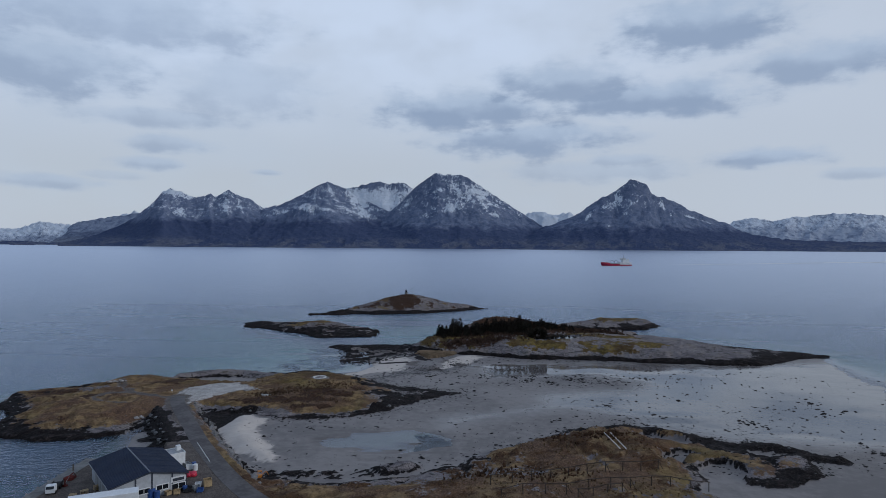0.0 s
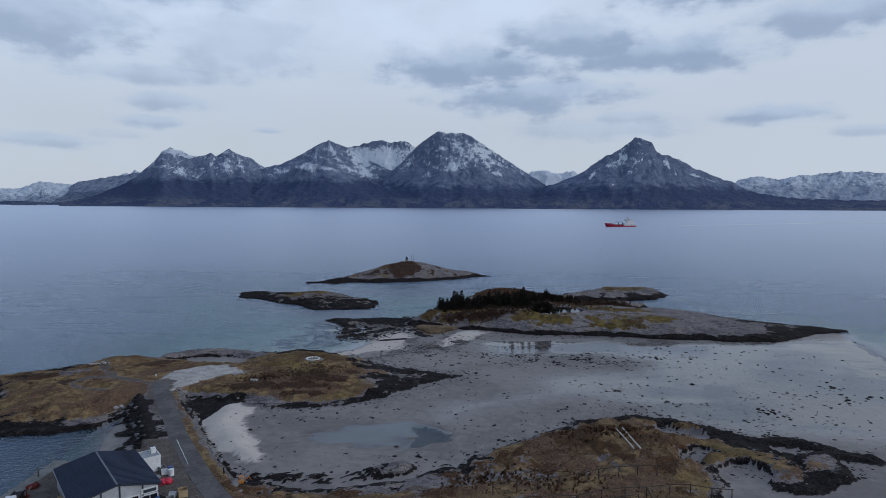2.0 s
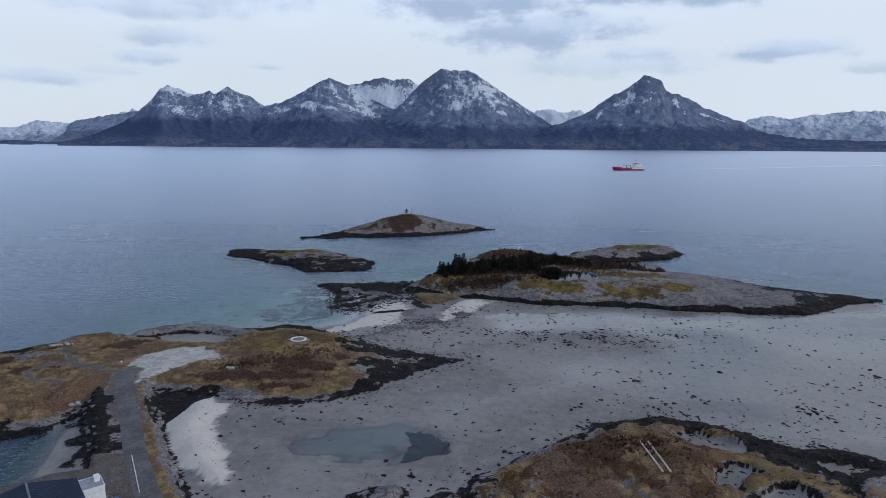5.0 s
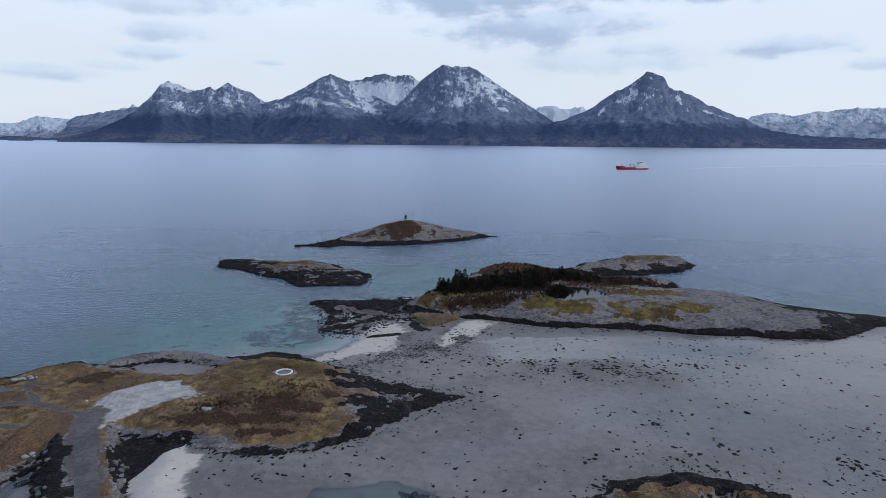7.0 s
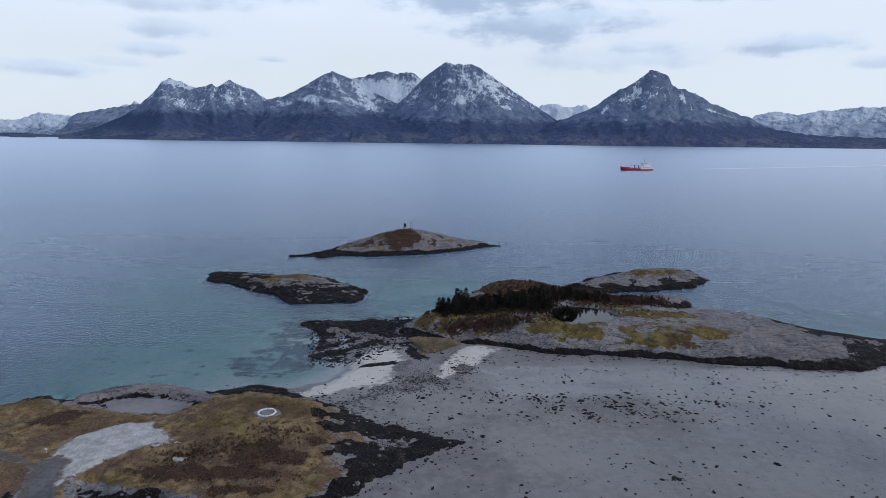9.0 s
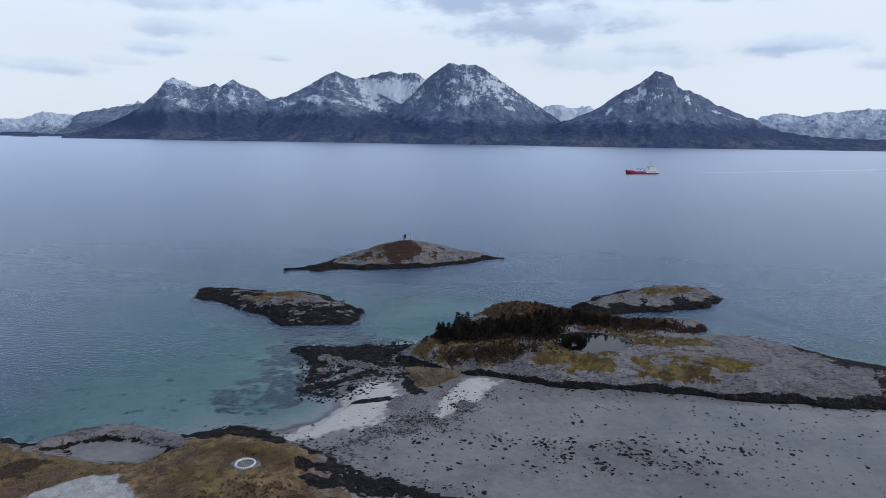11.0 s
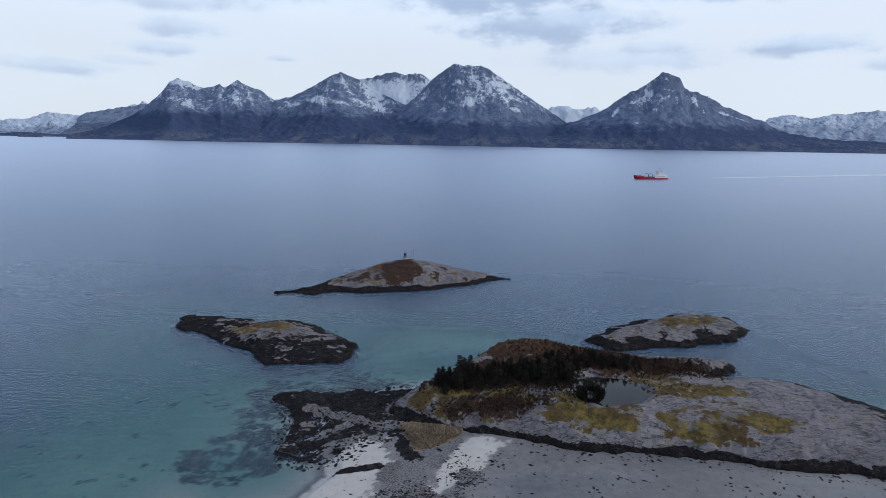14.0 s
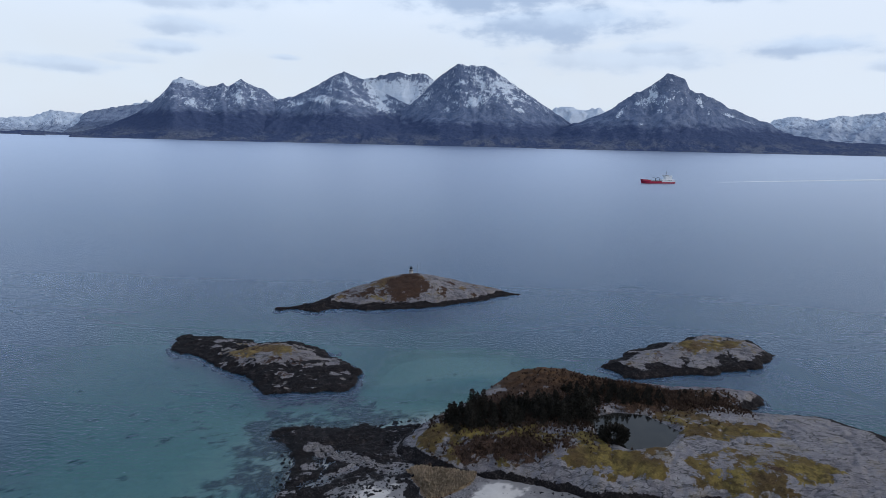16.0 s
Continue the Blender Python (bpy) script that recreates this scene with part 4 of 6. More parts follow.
# ---- mountains over the sound ----
def mountain(name, label, line, crest, foot, back_y, mat, seed, rugged=30.0, snow=(200, 400, 0.3), drifts=(), step=9.0, power=1.2):
    """A mountain from its skyline (x, height), its crest's and foot's distance. snow: from which height, up to which, and how much; drifts: x, height, half width, half height, turn, amount."""
    lx, lz = np.array(line, float).T
    xs = np.arange(lx[0], lx[-1] + step, step)
    ys = np.concatenate([np.arange(foot, crest, step), np.arange(crest, back_y, step * 3)])
    x, y = np.meshgrid(xs, ys)
    back_off = np.clip((crest - y) / (crest - foot), 0, 1)
    bulge = np.sin(back_off * math.pi)
    spur = fbm(x, y * 0.5, 380, 3, seed)
    top = np.interp(x + 90 * spur * bulge, lx, lz) + 10 * (ridged(x, 0 * y, 60, 3, seed + 20) - 0.62) * np.clip(np.interp(x, lx, lz) / 300, 0, 1)
    front = np.clip(1 - back_off ** 0.8 + 0.12 * spur * bulge, 0, 1) ** power
    behind = 1 - 0.9 * np.clip((y - crest) / (back_y - crest), 0, 1)
    slant = x + (0.5 + 0.4 * fbm(x, y, 500, 2, seed + 2)) * (y - crest) * np.tanh(2.5 * fbm(x, 0 * y, 700, 1, seed + 2)) + 45 * fbm(x, y, 160, 3, seed + 3)
    gully = (ridged(slant, y * 0.55, 300, 5, seed) - 0.6) * rugged * 3.4
    crag = (ridged(slant + 0.4 * y, y * 0.8, 90, 5, seed + 5) - 0.55) * rugged * 1.3
    amount = np.where(y < crest, bulge ** 0.6, 0.25 * smooth(y, crest, crest + 90))
    amount = amount * (0.3 + 0.7 * smooth(top * front, 70, 230))
    z = top * front * behind + (gully + crag) * amount * np.clip(top / 240, 0.12, 1) + fbm(x, y, 30, 4, seed + 9) * rugged * 0.24
    foreland = 34 * np.clip(fbm(x, y, 260, 3, seed + 14) + 0.15, 0, 1) * smooth(back_off, 0.55, 0.8) * smooth(1 - back_off, 0.02, 0.12)
    z = np.where(y <= ys[0] + 1, -8, np.maximum(z, 2.0 + 6 * fbm(x, y, 90, 2, seed + 4)) + foreland * np.clip(top / 200, 0, 1))
    z[:, 0], z[:, -1] = -8, -8
    low, full, most = snow
    share = most * smooth(z + 40 * fbm(x, y, 150, 3, seed + 16), low, full) + (0.12 * fbm(x, y, 190, 3, seed + 17) + 0.45 * fbm(x + 0.6 * z, 1.6 * z, 26, 4, seed + 18, 0.65)) * smooth(z, low, full)
    for cx, cz, rx, rz, turn, weight in drifts:
        share = share + weight * hump(x, z, cx, cz, rx, rz, turn)
    ob = sheet(name, xs, ys, z, mat, dict(snow=np.clip(share, 0, 1)), spread=y / crest)
    return tagged(ob, label, "mountain", kind="structure")


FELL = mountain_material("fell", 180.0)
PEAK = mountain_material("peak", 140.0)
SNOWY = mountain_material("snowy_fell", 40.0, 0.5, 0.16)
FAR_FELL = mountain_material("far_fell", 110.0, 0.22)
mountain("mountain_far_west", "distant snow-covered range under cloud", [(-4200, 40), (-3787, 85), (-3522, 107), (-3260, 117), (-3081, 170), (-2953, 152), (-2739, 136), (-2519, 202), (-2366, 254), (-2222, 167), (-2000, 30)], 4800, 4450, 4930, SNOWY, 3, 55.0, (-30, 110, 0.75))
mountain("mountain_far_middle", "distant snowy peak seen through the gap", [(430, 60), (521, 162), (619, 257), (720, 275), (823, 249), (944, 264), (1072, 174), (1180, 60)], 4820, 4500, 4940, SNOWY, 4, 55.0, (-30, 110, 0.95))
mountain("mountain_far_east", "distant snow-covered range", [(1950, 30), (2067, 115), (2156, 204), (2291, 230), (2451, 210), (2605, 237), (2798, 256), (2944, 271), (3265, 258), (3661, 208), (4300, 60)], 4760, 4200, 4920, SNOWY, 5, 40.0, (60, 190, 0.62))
mountain("shore_far_west", "low dark wooded shore with skerries", [(-3700, 8), (-3400, 22), (-3150, 12), (-2950, 26), (-2700, 14), (-2500, 20), (-2350, 5)], 4300, 4180, 4400, FELL, 12, 6.0)
mountain("skerry_far", "low dark skerry off the far shore", [(-2760, 2), (-2700, 9), (-2640, 7), (-2590, 2)], 3980, 3940, 4030, FELL, 13, 3.0)
mountain("mountain_bowl", "rounded mountain with a bowl full of snow", [(-1100, 200), (-961, 320), (-760, 423), (-637, 445), (-556, 475), (-491, 484), (-444, 463), (-394, 462), (-353, 474), (-302, 463), (-252, 434), (-190, 412), (-100, 320), (-37, 247), (60, 120)], 4680, 4150, 4900, FELL, 6, 34, (150, 300, 0.5),
         [(-640, 360, 120, 55, -30, 0.3), (-540, 300, 130, 90, 0, 0.35), (-430, 330, 70, 90, 0, 0.25), (-560, 455, 110, 28, 0, -0.45), (-350, 440, 90, 30, 0, -0.2)])
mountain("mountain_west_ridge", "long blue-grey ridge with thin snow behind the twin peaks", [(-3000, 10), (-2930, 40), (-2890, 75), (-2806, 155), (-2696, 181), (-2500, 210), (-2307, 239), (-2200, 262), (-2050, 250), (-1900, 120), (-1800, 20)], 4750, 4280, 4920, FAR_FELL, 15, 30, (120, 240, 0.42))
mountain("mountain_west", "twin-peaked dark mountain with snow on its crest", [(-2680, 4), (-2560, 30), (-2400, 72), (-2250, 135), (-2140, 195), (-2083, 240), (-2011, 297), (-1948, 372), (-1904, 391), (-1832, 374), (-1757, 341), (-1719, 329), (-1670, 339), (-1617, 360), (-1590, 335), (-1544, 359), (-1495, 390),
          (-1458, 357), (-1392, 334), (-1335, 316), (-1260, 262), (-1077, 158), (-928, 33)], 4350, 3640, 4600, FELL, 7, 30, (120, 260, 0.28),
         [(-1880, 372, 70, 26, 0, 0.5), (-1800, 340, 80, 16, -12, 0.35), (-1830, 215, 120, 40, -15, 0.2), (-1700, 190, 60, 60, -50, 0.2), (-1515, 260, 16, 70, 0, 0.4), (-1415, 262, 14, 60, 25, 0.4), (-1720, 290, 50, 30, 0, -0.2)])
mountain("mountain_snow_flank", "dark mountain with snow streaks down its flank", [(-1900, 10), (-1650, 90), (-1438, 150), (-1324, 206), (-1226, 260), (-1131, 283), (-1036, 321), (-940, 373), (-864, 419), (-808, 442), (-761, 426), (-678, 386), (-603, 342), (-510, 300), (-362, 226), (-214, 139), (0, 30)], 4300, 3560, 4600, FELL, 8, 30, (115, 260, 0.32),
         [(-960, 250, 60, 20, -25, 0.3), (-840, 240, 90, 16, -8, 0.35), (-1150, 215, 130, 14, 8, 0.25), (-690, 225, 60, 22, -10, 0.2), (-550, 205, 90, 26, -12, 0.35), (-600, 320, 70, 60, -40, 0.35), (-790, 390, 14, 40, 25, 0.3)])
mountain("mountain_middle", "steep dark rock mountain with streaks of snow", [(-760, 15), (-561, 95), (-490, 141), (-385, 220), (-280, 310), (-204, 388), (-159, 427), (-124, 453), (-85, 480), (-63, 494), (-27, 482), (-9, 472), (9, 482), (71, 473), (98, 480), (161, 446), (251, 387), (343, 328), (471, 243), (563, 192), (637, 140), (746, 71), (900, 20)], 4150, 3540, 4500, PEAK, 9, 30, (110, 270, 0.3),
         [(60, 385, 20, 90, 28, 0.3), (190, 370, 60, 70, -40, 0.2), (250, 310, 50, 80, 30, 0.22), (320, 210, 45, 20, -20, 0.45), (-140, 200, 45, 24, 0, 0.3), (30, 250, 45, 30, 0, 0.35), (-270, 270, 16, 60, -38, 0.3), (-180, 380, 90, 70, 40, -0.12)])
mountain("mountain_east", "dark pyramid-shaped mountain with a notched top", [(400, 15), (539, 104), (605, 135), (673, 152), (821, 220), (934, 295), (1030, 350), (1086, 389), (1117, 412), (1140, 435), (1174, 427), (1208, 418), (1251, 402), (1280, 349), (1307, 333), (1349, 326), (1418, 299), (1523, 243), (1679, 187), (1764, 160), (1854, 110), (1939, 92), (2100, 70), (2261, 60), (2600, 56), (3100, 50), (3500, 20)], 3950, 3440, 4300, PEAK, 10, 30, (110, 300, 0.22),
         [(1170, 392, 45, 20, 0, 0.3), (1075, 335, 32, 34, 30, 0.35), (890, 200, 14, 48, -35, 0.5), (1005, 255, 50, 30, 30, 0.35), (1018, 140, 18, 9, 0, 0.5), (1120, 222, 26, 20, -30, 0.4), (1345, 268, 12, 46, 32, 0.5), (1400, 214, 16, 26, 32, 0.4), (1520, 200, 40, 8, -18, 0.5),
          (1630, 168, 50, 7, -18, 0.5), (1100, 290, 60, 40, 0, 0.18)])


# ---- small builders ----
def box(bm, sx, sy, sz, m=None, bevel=0.0):
    """A box with its base on z = 0, centred in x and y, laid at m."""
    made = bmesh.ops.create_cube(bm, size=1.0)["verts"]
    bmesh.ops.scale(bm, vec=(sx, sy, sz), verts=made)
    bmesh.ops.translate(bm, vec=(0, 0, sz / 2), verts=made)
    if bevel:
        edges = list({e for v in made for e in v.link_edges})
        made = list({v for f in bmesh.ops.bevel(bm, geom=edges, offset=bevel, segments=2, affect="EDGES", profile=0.5)["faces"] for v in f.verts} | {v for v in made if v.is_valid})
    if m is not None:
        bmesh.ops.transform(bm, matrix=m, verts=made)
    return bm


def rod(bm, a, b, ra, rb=None, sides=8):
    """A tapered round bar from a to b."""
    a, b = Vector(a), Vector(b)
    turn = (b - a).to_track_quat("Z", "Y").to_matrix().to_4x4()
    bmesh.ops.create_cone(bm, cap_ends=True, segments=sides, radius1=ra, radius2=ra if rb is None else rb, depth=(b - a).length, matrix=Matrix.Translation((a + b) / 2) @ turn)
    return bm


def lump(bm, r, m, seed, rough=0.3, level=1):
    """An uneven stone or heap."""
    made = bmesh.ops.create_icosphere(bm, subdivisions=level, radius=r)["verts"]
    for v in made:
        v.co *= 1 + rough * noise.noise(v.co / r * 1.3 + Vector((seed * 3.1, seed, 7)))
    bmesh.ops.transform(bm, matrix=m, verts=made)
    return bm


def prism(bm, outline, depth, m):
    """An outline in x and z, drawn out along y by depth (centred)."""
    front = [bm.verts.new((x, -depth / 2, z)) for x, z in outline]
    rear = [bm.verts.new((x, depth / 2, z)) for x, z in outline]
    k = len(outline)
    bm.faces.new(front), bm.faces.new(rear[::-1])
    for n in range(k):
        bm.faces.new((front[n], rear[n], rear[(n + 1) % k], front[(n + 1) % k]))
    bmesh.ops.recalc_face_normals(bm, faces=bm.faces[:])
    bmesh.ops.transform(bm, matrix=m, verts=front + rear)
    return bm


def part(name, bm, mat, parent, label="", smooth_it=False):
    mesh = bpy.data.meshes.new(name)
    bm.to_mesh(mesh)
    bm.free()
    mesh.materials.append(mat)
    if smooth_it:
        for p in mesh.polygons:
            p.use_smooth = True
    ob = new(name, mesh)
    ob.parent = parent
    return tagged(ob, label)


def thing(name, label, category, m, group=""):
    ob = new(name)
    ob.matrix_basis = m
    ob.empty_display_size = 0.5
    return tagged(ob, label, category, group)


def B():
    return bmesh.new()


WOOD = plain("weathered_wood", (0.2, 0.17, 0.14), 0.8, 0, 0.4, 6, 0.4)
PALE_WOOD = plain("pale_wood", (0.42, 0.31, 0.18), 0.75, 0, 0.3, 6, 0.3)
ROOF = plain("blue_steel_roof", (0.022, 0.03, 0.056), 0.62, 0.0, 0.2, 1.5, 0.1)
WALL = plain("pale_grey_cladding", (0.44, 0.46, 0.49), 0.6, 0, 0.12, 2.0, 0.12)
RIDGE = plain("ridge_flashing", (0.13, 0.145, 0.175), 0.55, 0.2, 0.2)
TRIM = plain("dark_blue_trim", (0.03, 0.037, 0.055), 0.5, 0, 0.2)
WHITE = plain("white_paint", (0.72, 0.73, 0.74), 0.45, 0, 0.1, 2.0, 0.08)
GREY = plain("grey_metal", (0.3, 0.31, 0.32), 0.5, 0.4, 0.25)
BLACK = plain("black_rubber", (0.02, 0.02, 0.022), 0.7, 0, 0.3)
RED = plain("red_tarpaulin", (0.5, 0.018, 0.05), 0.5, 0, 0.25, 4, 0.3)
RUST = plain("rusty_red_steel", (0.13, 0.032, 0.027), 0.75, 0.1, 0.5, 3, 0.4)
BLUE = plain("blue_plastic", (0.03, 0.08, 0.26), 0.45, 0, 0.2)
YELLOW = plain("yellow_paint", (0.5, 0.19, 0.02), 0.5, 0, 0.25)
CONCRETE = plain("concrete", (0.2, 0.195, 0.185), 0.85, 0, 0.3, 1.5, 0.3)
ASPHALT = plain("asphalt", (0.118, 0.109, 0.109), 0.85, 0, 0.3, 1.1, 0.25)
HULL = plain("red_hull", (0.38, 0.014, 0.05), 0.4, 0, 0.15, 0.4, 0.05)
DECK = plain("green_deck", (0.06, 0.09, 0.08), 0.7, 0, 0.3, 0.5, 0.1)
RACK = plain("tarred_pole", (0.075, 0.06, 0.05), 0.85, 0, 0.4, 6, 0.3)
STONE = plain("grey_stone", (0.2, 0.195, 0.195), 0.9, 0, 0.45, 1.2, 0.5, 0.6)
WHITE_STONE = plain("white_stone", (0.33, 0.315, 0.305), 0.85, 0, 0.2, 2.0, 0.4)
WRACK_MAT = plain("bladder_wrack", (0.014, 0.0115, 0.0115), 0.6, 0, 0.5, 2.0, 0.5)
NEEDLE = plain("spruce_needles", (0.036, 0.031, 0.024), 0.9, 0, 0.5, 2.5, 0.2, 0.5)
BARK = plain("bark", (0.06, 0.045, 0.035), 0.9, 0, 0.4, 6, 0.5)
TWIG = plain("bare_twigs", (0.075, 0.047, 0.034), 0.9, 0, 0.5, 1.0, 0.2)
FOAM = plain("foam", (0.85, 0.87, 0.88), 0.7, 0, 0.25, 0.2, 0.1)


def glass_material():
    mat, n, bsdf = material("window_glass")
    bsdf.inputs["Base Color"].default_value = (0.012, 0.015, 0.02, 1)
    bsdf.inputs["Roughness"].default_value = 0.06
    return mat


GLASS = glass_material()


# ---- road ----
def ribbon(name, line, left, right, lift, mat, parent=None, ease=6):
    """A strip along a line, from left to right of it in metres."""
    pts = [Vector((*p, 0)) for p in line]
    dense = []
    for n in range(len(pts) - 1):
        p0, p1, p2, p3 = pts[max(n - 1, 0)], pts[n], pts[n + 1], pts[min(n + 2, len(pts) - 1)]
        for k in range(ease):
            t = k / ease
            dense.append(0.5 * ((2 * p1) + (p2 - p0) * t + (2 * p0 - 5 * p1 + 4 * p2 - p3) * t * t + (3 * p1 - p0 - 3 * p2 + p3) * t ** 3))
    dense.append(pts[-1])
    bm, rows = B(), []
    for n, p in enumerate(dense):
        ahead = (dense[min(n + 1, len(dense) - 1)] - dense[max(n - 1, 0)]).normalized()
        side = Vector((ahead.y, -ahead.x, 0))
        wob = 0.12 * noise.noise(p * 0.3)
        cross = [left + wob, (left + right) / 2, right + wob]
        rows.append([bm.verts.new((*(p + side * o).xy, 2.75 + lift + (0.05 if k == 1 else 0))) for k, o in enumerate(cross)])
        rows[-1] += [bm.verts.new((*(p + side * o).xy, 2.75 + lift - 0.12)) for o in (cross[2], cross[0])]
    for a, b in zip(rows, rows[1:]):
        for k in range(5):
            bm.faces.new((a[k], a[(k + 1) % 5], b[(k + 1) % 5], b[k]))
    bmesh.ops.recalc_face_normals(bm, faces=bm.faces[:])
    return part(name, bm, mat, parent)


road = tagged(ribbon("road", ROAD, -0.9, 2.8, 0.035, ASPHALT), "narrow worn asphalt road along a causeway", "road", kind="structure")
LINE = plain("road_paint", (0.6, 0.6, 0.58), 0.7, 0, 0.3, 1.5, 0.1)
ribbon("centre_line", [(-53.6, 136.3), (-46.4, 124.6)], -0.07, 0.07, 0.1, LINE, road)

quay = B()
box(quay, 2.4, 44, 4.6, pose(-70.6, 104, -1.8), 0.08)
for k in range(15):
    rod(quay, (-71.9, 84 + 3 * k, -1.5), (-71.9, 84 + 3 * k, 2.9), 0.16, 0.16, 6)
quay = tagged(part("quay", quay, CONCRETE, None), "grey concrete quay with timber fender posts", "quay", kind="structure")


# ---- the hall and its yard ----
def hall():
    m = pose(-55.05, 112.95, 2.72, 0, 0, 39.3)
    h = thing("boat_hall", "pale grey clad hall with a dark blue gable roof", "building", m)
    W, L, E, R = 12.0, 15.4, 3.1, 4.45
    bm = B()
    prism(bm, [(-W / 2, 0), (W / 2, 0), (W / 2, E), (0, R - 0.02), (-W / 2, E)], L, Matrix.Identity(4))
    part("wall", bm, WALL, h)
    for side in (-1, 1):
        bm = B()
        x0, x1, drop = 0.0, side * (W / 2 + 0.45), (R - E) / (W / 2) * 0.45
        lo, hi = E - drop + 0.05, R + 0.05
        prism(bm, [(x0, hi), (x1, lo), (x1, lo + 0.16), (x0, hi + 0.16)], L + 0.9, Matrix.Identity(4))
        slope = part("roof", bm, ROOF, h, "dark blue ribbed steel roof slope")
        for k in range(31):
            yk = -(L + 0.8) / 2 + k * (L + 0.8) / 30
            bm = B()
            prism(bm, [(x0, hi + 0.15), (x1, lo + 0.15), (x1, lo + 0.2), (x0, hi + 0.2)], 0.05, pose(0, yk, 0))
            part("seam", bm, ROOF, slope)
    bm = B()
    prism(bm, [(-0.16, R + 0.17), (0.16, R + 0.17), (0.08, R + 0.26), (-0.08, R + 0.26)], L + 0.95, Matrix.Identity(4))
    part("ridge_cap", bm, RIDGE, h, "grey-blue ridge flashing")
    for x in (-W / 2, -W / 6 - 0.2, W / 6 - 1.6, W / 6 + 1.7, W / 2):
        bm = B()
        top = R - 0.1 - abs(x) * (R - E) / (W / 2)
        box(bm, 0.22, 0.12, top, pose(x, -L / 2 - 0.05, 0), 0.01)
        part("corner_trim", bm, TRIM, h)
    for side in (-1, 1):
        bm = B()
        prism(bm, [(0, R - 0.08), (side * (W / 2 + 0.4), E - 0.16), (side * (W / 2 + 0.4), E + 0.06), (0, R + 0.16)], 0.08, pose(0, -L / 2 - 0.47, 0))
        part("barge_board", bm, TRIM, h)
    for x, w, z, hh in ((-0.9, 2.0, 0.9, 1.0), (2.1, 2.0, 0.95, 1.0), (4.7, 2.4, 0.5, 1.1)):
        win = new("window")
        win.parent = h
        win.matrix_basis = pose(x, -L / 2 - 0.06, z)
        bm = B()
        for dx, dz, sx, sz in ((-w / 2, 0, 0.14, hh), (w / 2, 0, 0.14, hh), (0, -0.02, w + 0.14, 0.14), (0, hh - 0.1, w + 0.14, 0.14), (0, 0, 0.1, hh)):
            box(bm, sx, 0.12, sz, pose(dx, 0, dz))
        part("frame", bm, WHITE, win)
        for dx in (-w / 4, w / 4):
            bm = B()
            box(bm, w / 2 - 0.06, 0.04, hh - 0.08, pose(dx, 0.02, 0.04))
            part("pane", bm, GLASS, win)
    bm = B()
    box(bm, 2.5, 0.12, 0.9, pose(4.7, -L / 2 - 0.08, 1.85), 0.02)
    box(bm, 2.1, 0.06, 0.55, pose(4.7, -L / 2 - 0.15, 2.0))
    sign = part("sign", bm, WHITE, h, "white sign board with a dark panel")
    bm = B()
    box(bm, 1.9, 0.03, 0.5, pose(4.7, -L / 2 - 0.2, 2.02))
    part("panel", bm, TRIM, sign)
    for y in (-5, -2.2, 0.6, 3.4):
        bm = B()
        box(bm, 0.08, 2.0, 2.4, pose(-W / 2 - 0.04, y, 0.1), 0.02)
        part("door", bm, GREY, h, "grey roller door")
    bm = B()
    box(bm, 0.14, L, 0.14, pose(W / 2 + 0.48, 0, E - 0.12), 0.03)
    box(bm, 0.14, L, 0.14, pose(-W / 2 - 0.48, 0, E - 0.12), 0.03)
    part("gutter", bm, GREY, h)
    return h


hall()


def annex():
    m = pose(-52.6, 122.6, 2.75, 0, 0, 39.3)
    a = thing("cold_store", "small white flat-roofed cold store beside the hall", "shed", m)
    bm = B()
    box(bm, 3.0, 3.6, 2.7, None, 0.04)
    part("body", bm, WHITE, a)
    bm = B()
    for x, y, sx, sy in ((0, -1.8, 3.1, 0.1), (0, 1.8, 3.1, 0.1), (-1.5, 0, 0.1, 3.5), (1.5, 0, 0.1, 3.5)):
        box(bm, sx, sy, 0.22, pose(x, y, 2.68))
    part("parapet", bm, WHITE, a)
    bm = B()
    box(bm, 2.8, 3.4, 0.05, pose(0, 0, 2.71))
    part("roof", bm, GREY, a, "grey roofing felt")
    bm = B()
    box(bm, 0.8, 0.8, 0.95, pose(0.8, 0.4, 2.75), 0.03)
    part("vent_housing", bm, WHITE, a)
    bm = B()
    box(bm, 0.06, 1.0, 2.0, pose(1.53, -0.6, 0.1), 0.02)
    part("door", bm, GREY, a)


annex()


def trailer():
    m = pose(-53.8, 99.2, 2.75, 0, 0, 25)
    t = thing("semi_trailer", "white box trailer parked before the hall", "trailer", m)
    bm = B()
    box(bm, 10.0, 2.5, 2.7, pose(0, 0, 1.1), 0.06)
    part("box", bm, WHITE, t)
    bm = B()
    box(bm, 9.8, 1.0, 0.25, pose(0, 0, 0.85), 0.02)
    part("chassis", bm, BLACK, t)
    for x in (-4.6, -3.4, 2.5):
        for y in (-1.05, 1.05):
            bm = B()
            rod(bm, (x, y - 0.14, 0.5), (x, y + 0.14, 0.5), 0.5, 0.5, 16)
            wheel = part("wheel", bm, BLACK, t)
            bm = B()
            rod(bm, (x, y - 0.16, 0.5), (x, y + 0.16, 0.5), 0.26, 0.26, 12)
            part("rim", bm, GREY, wheel)
    for k in range(10):
        bm = B()
        box(bm, 0.05, 2.52, 2.6, pose(-4.5 + k, 0, 1.15))
        part("side_rib", bm, WHITE, t)


trailer()


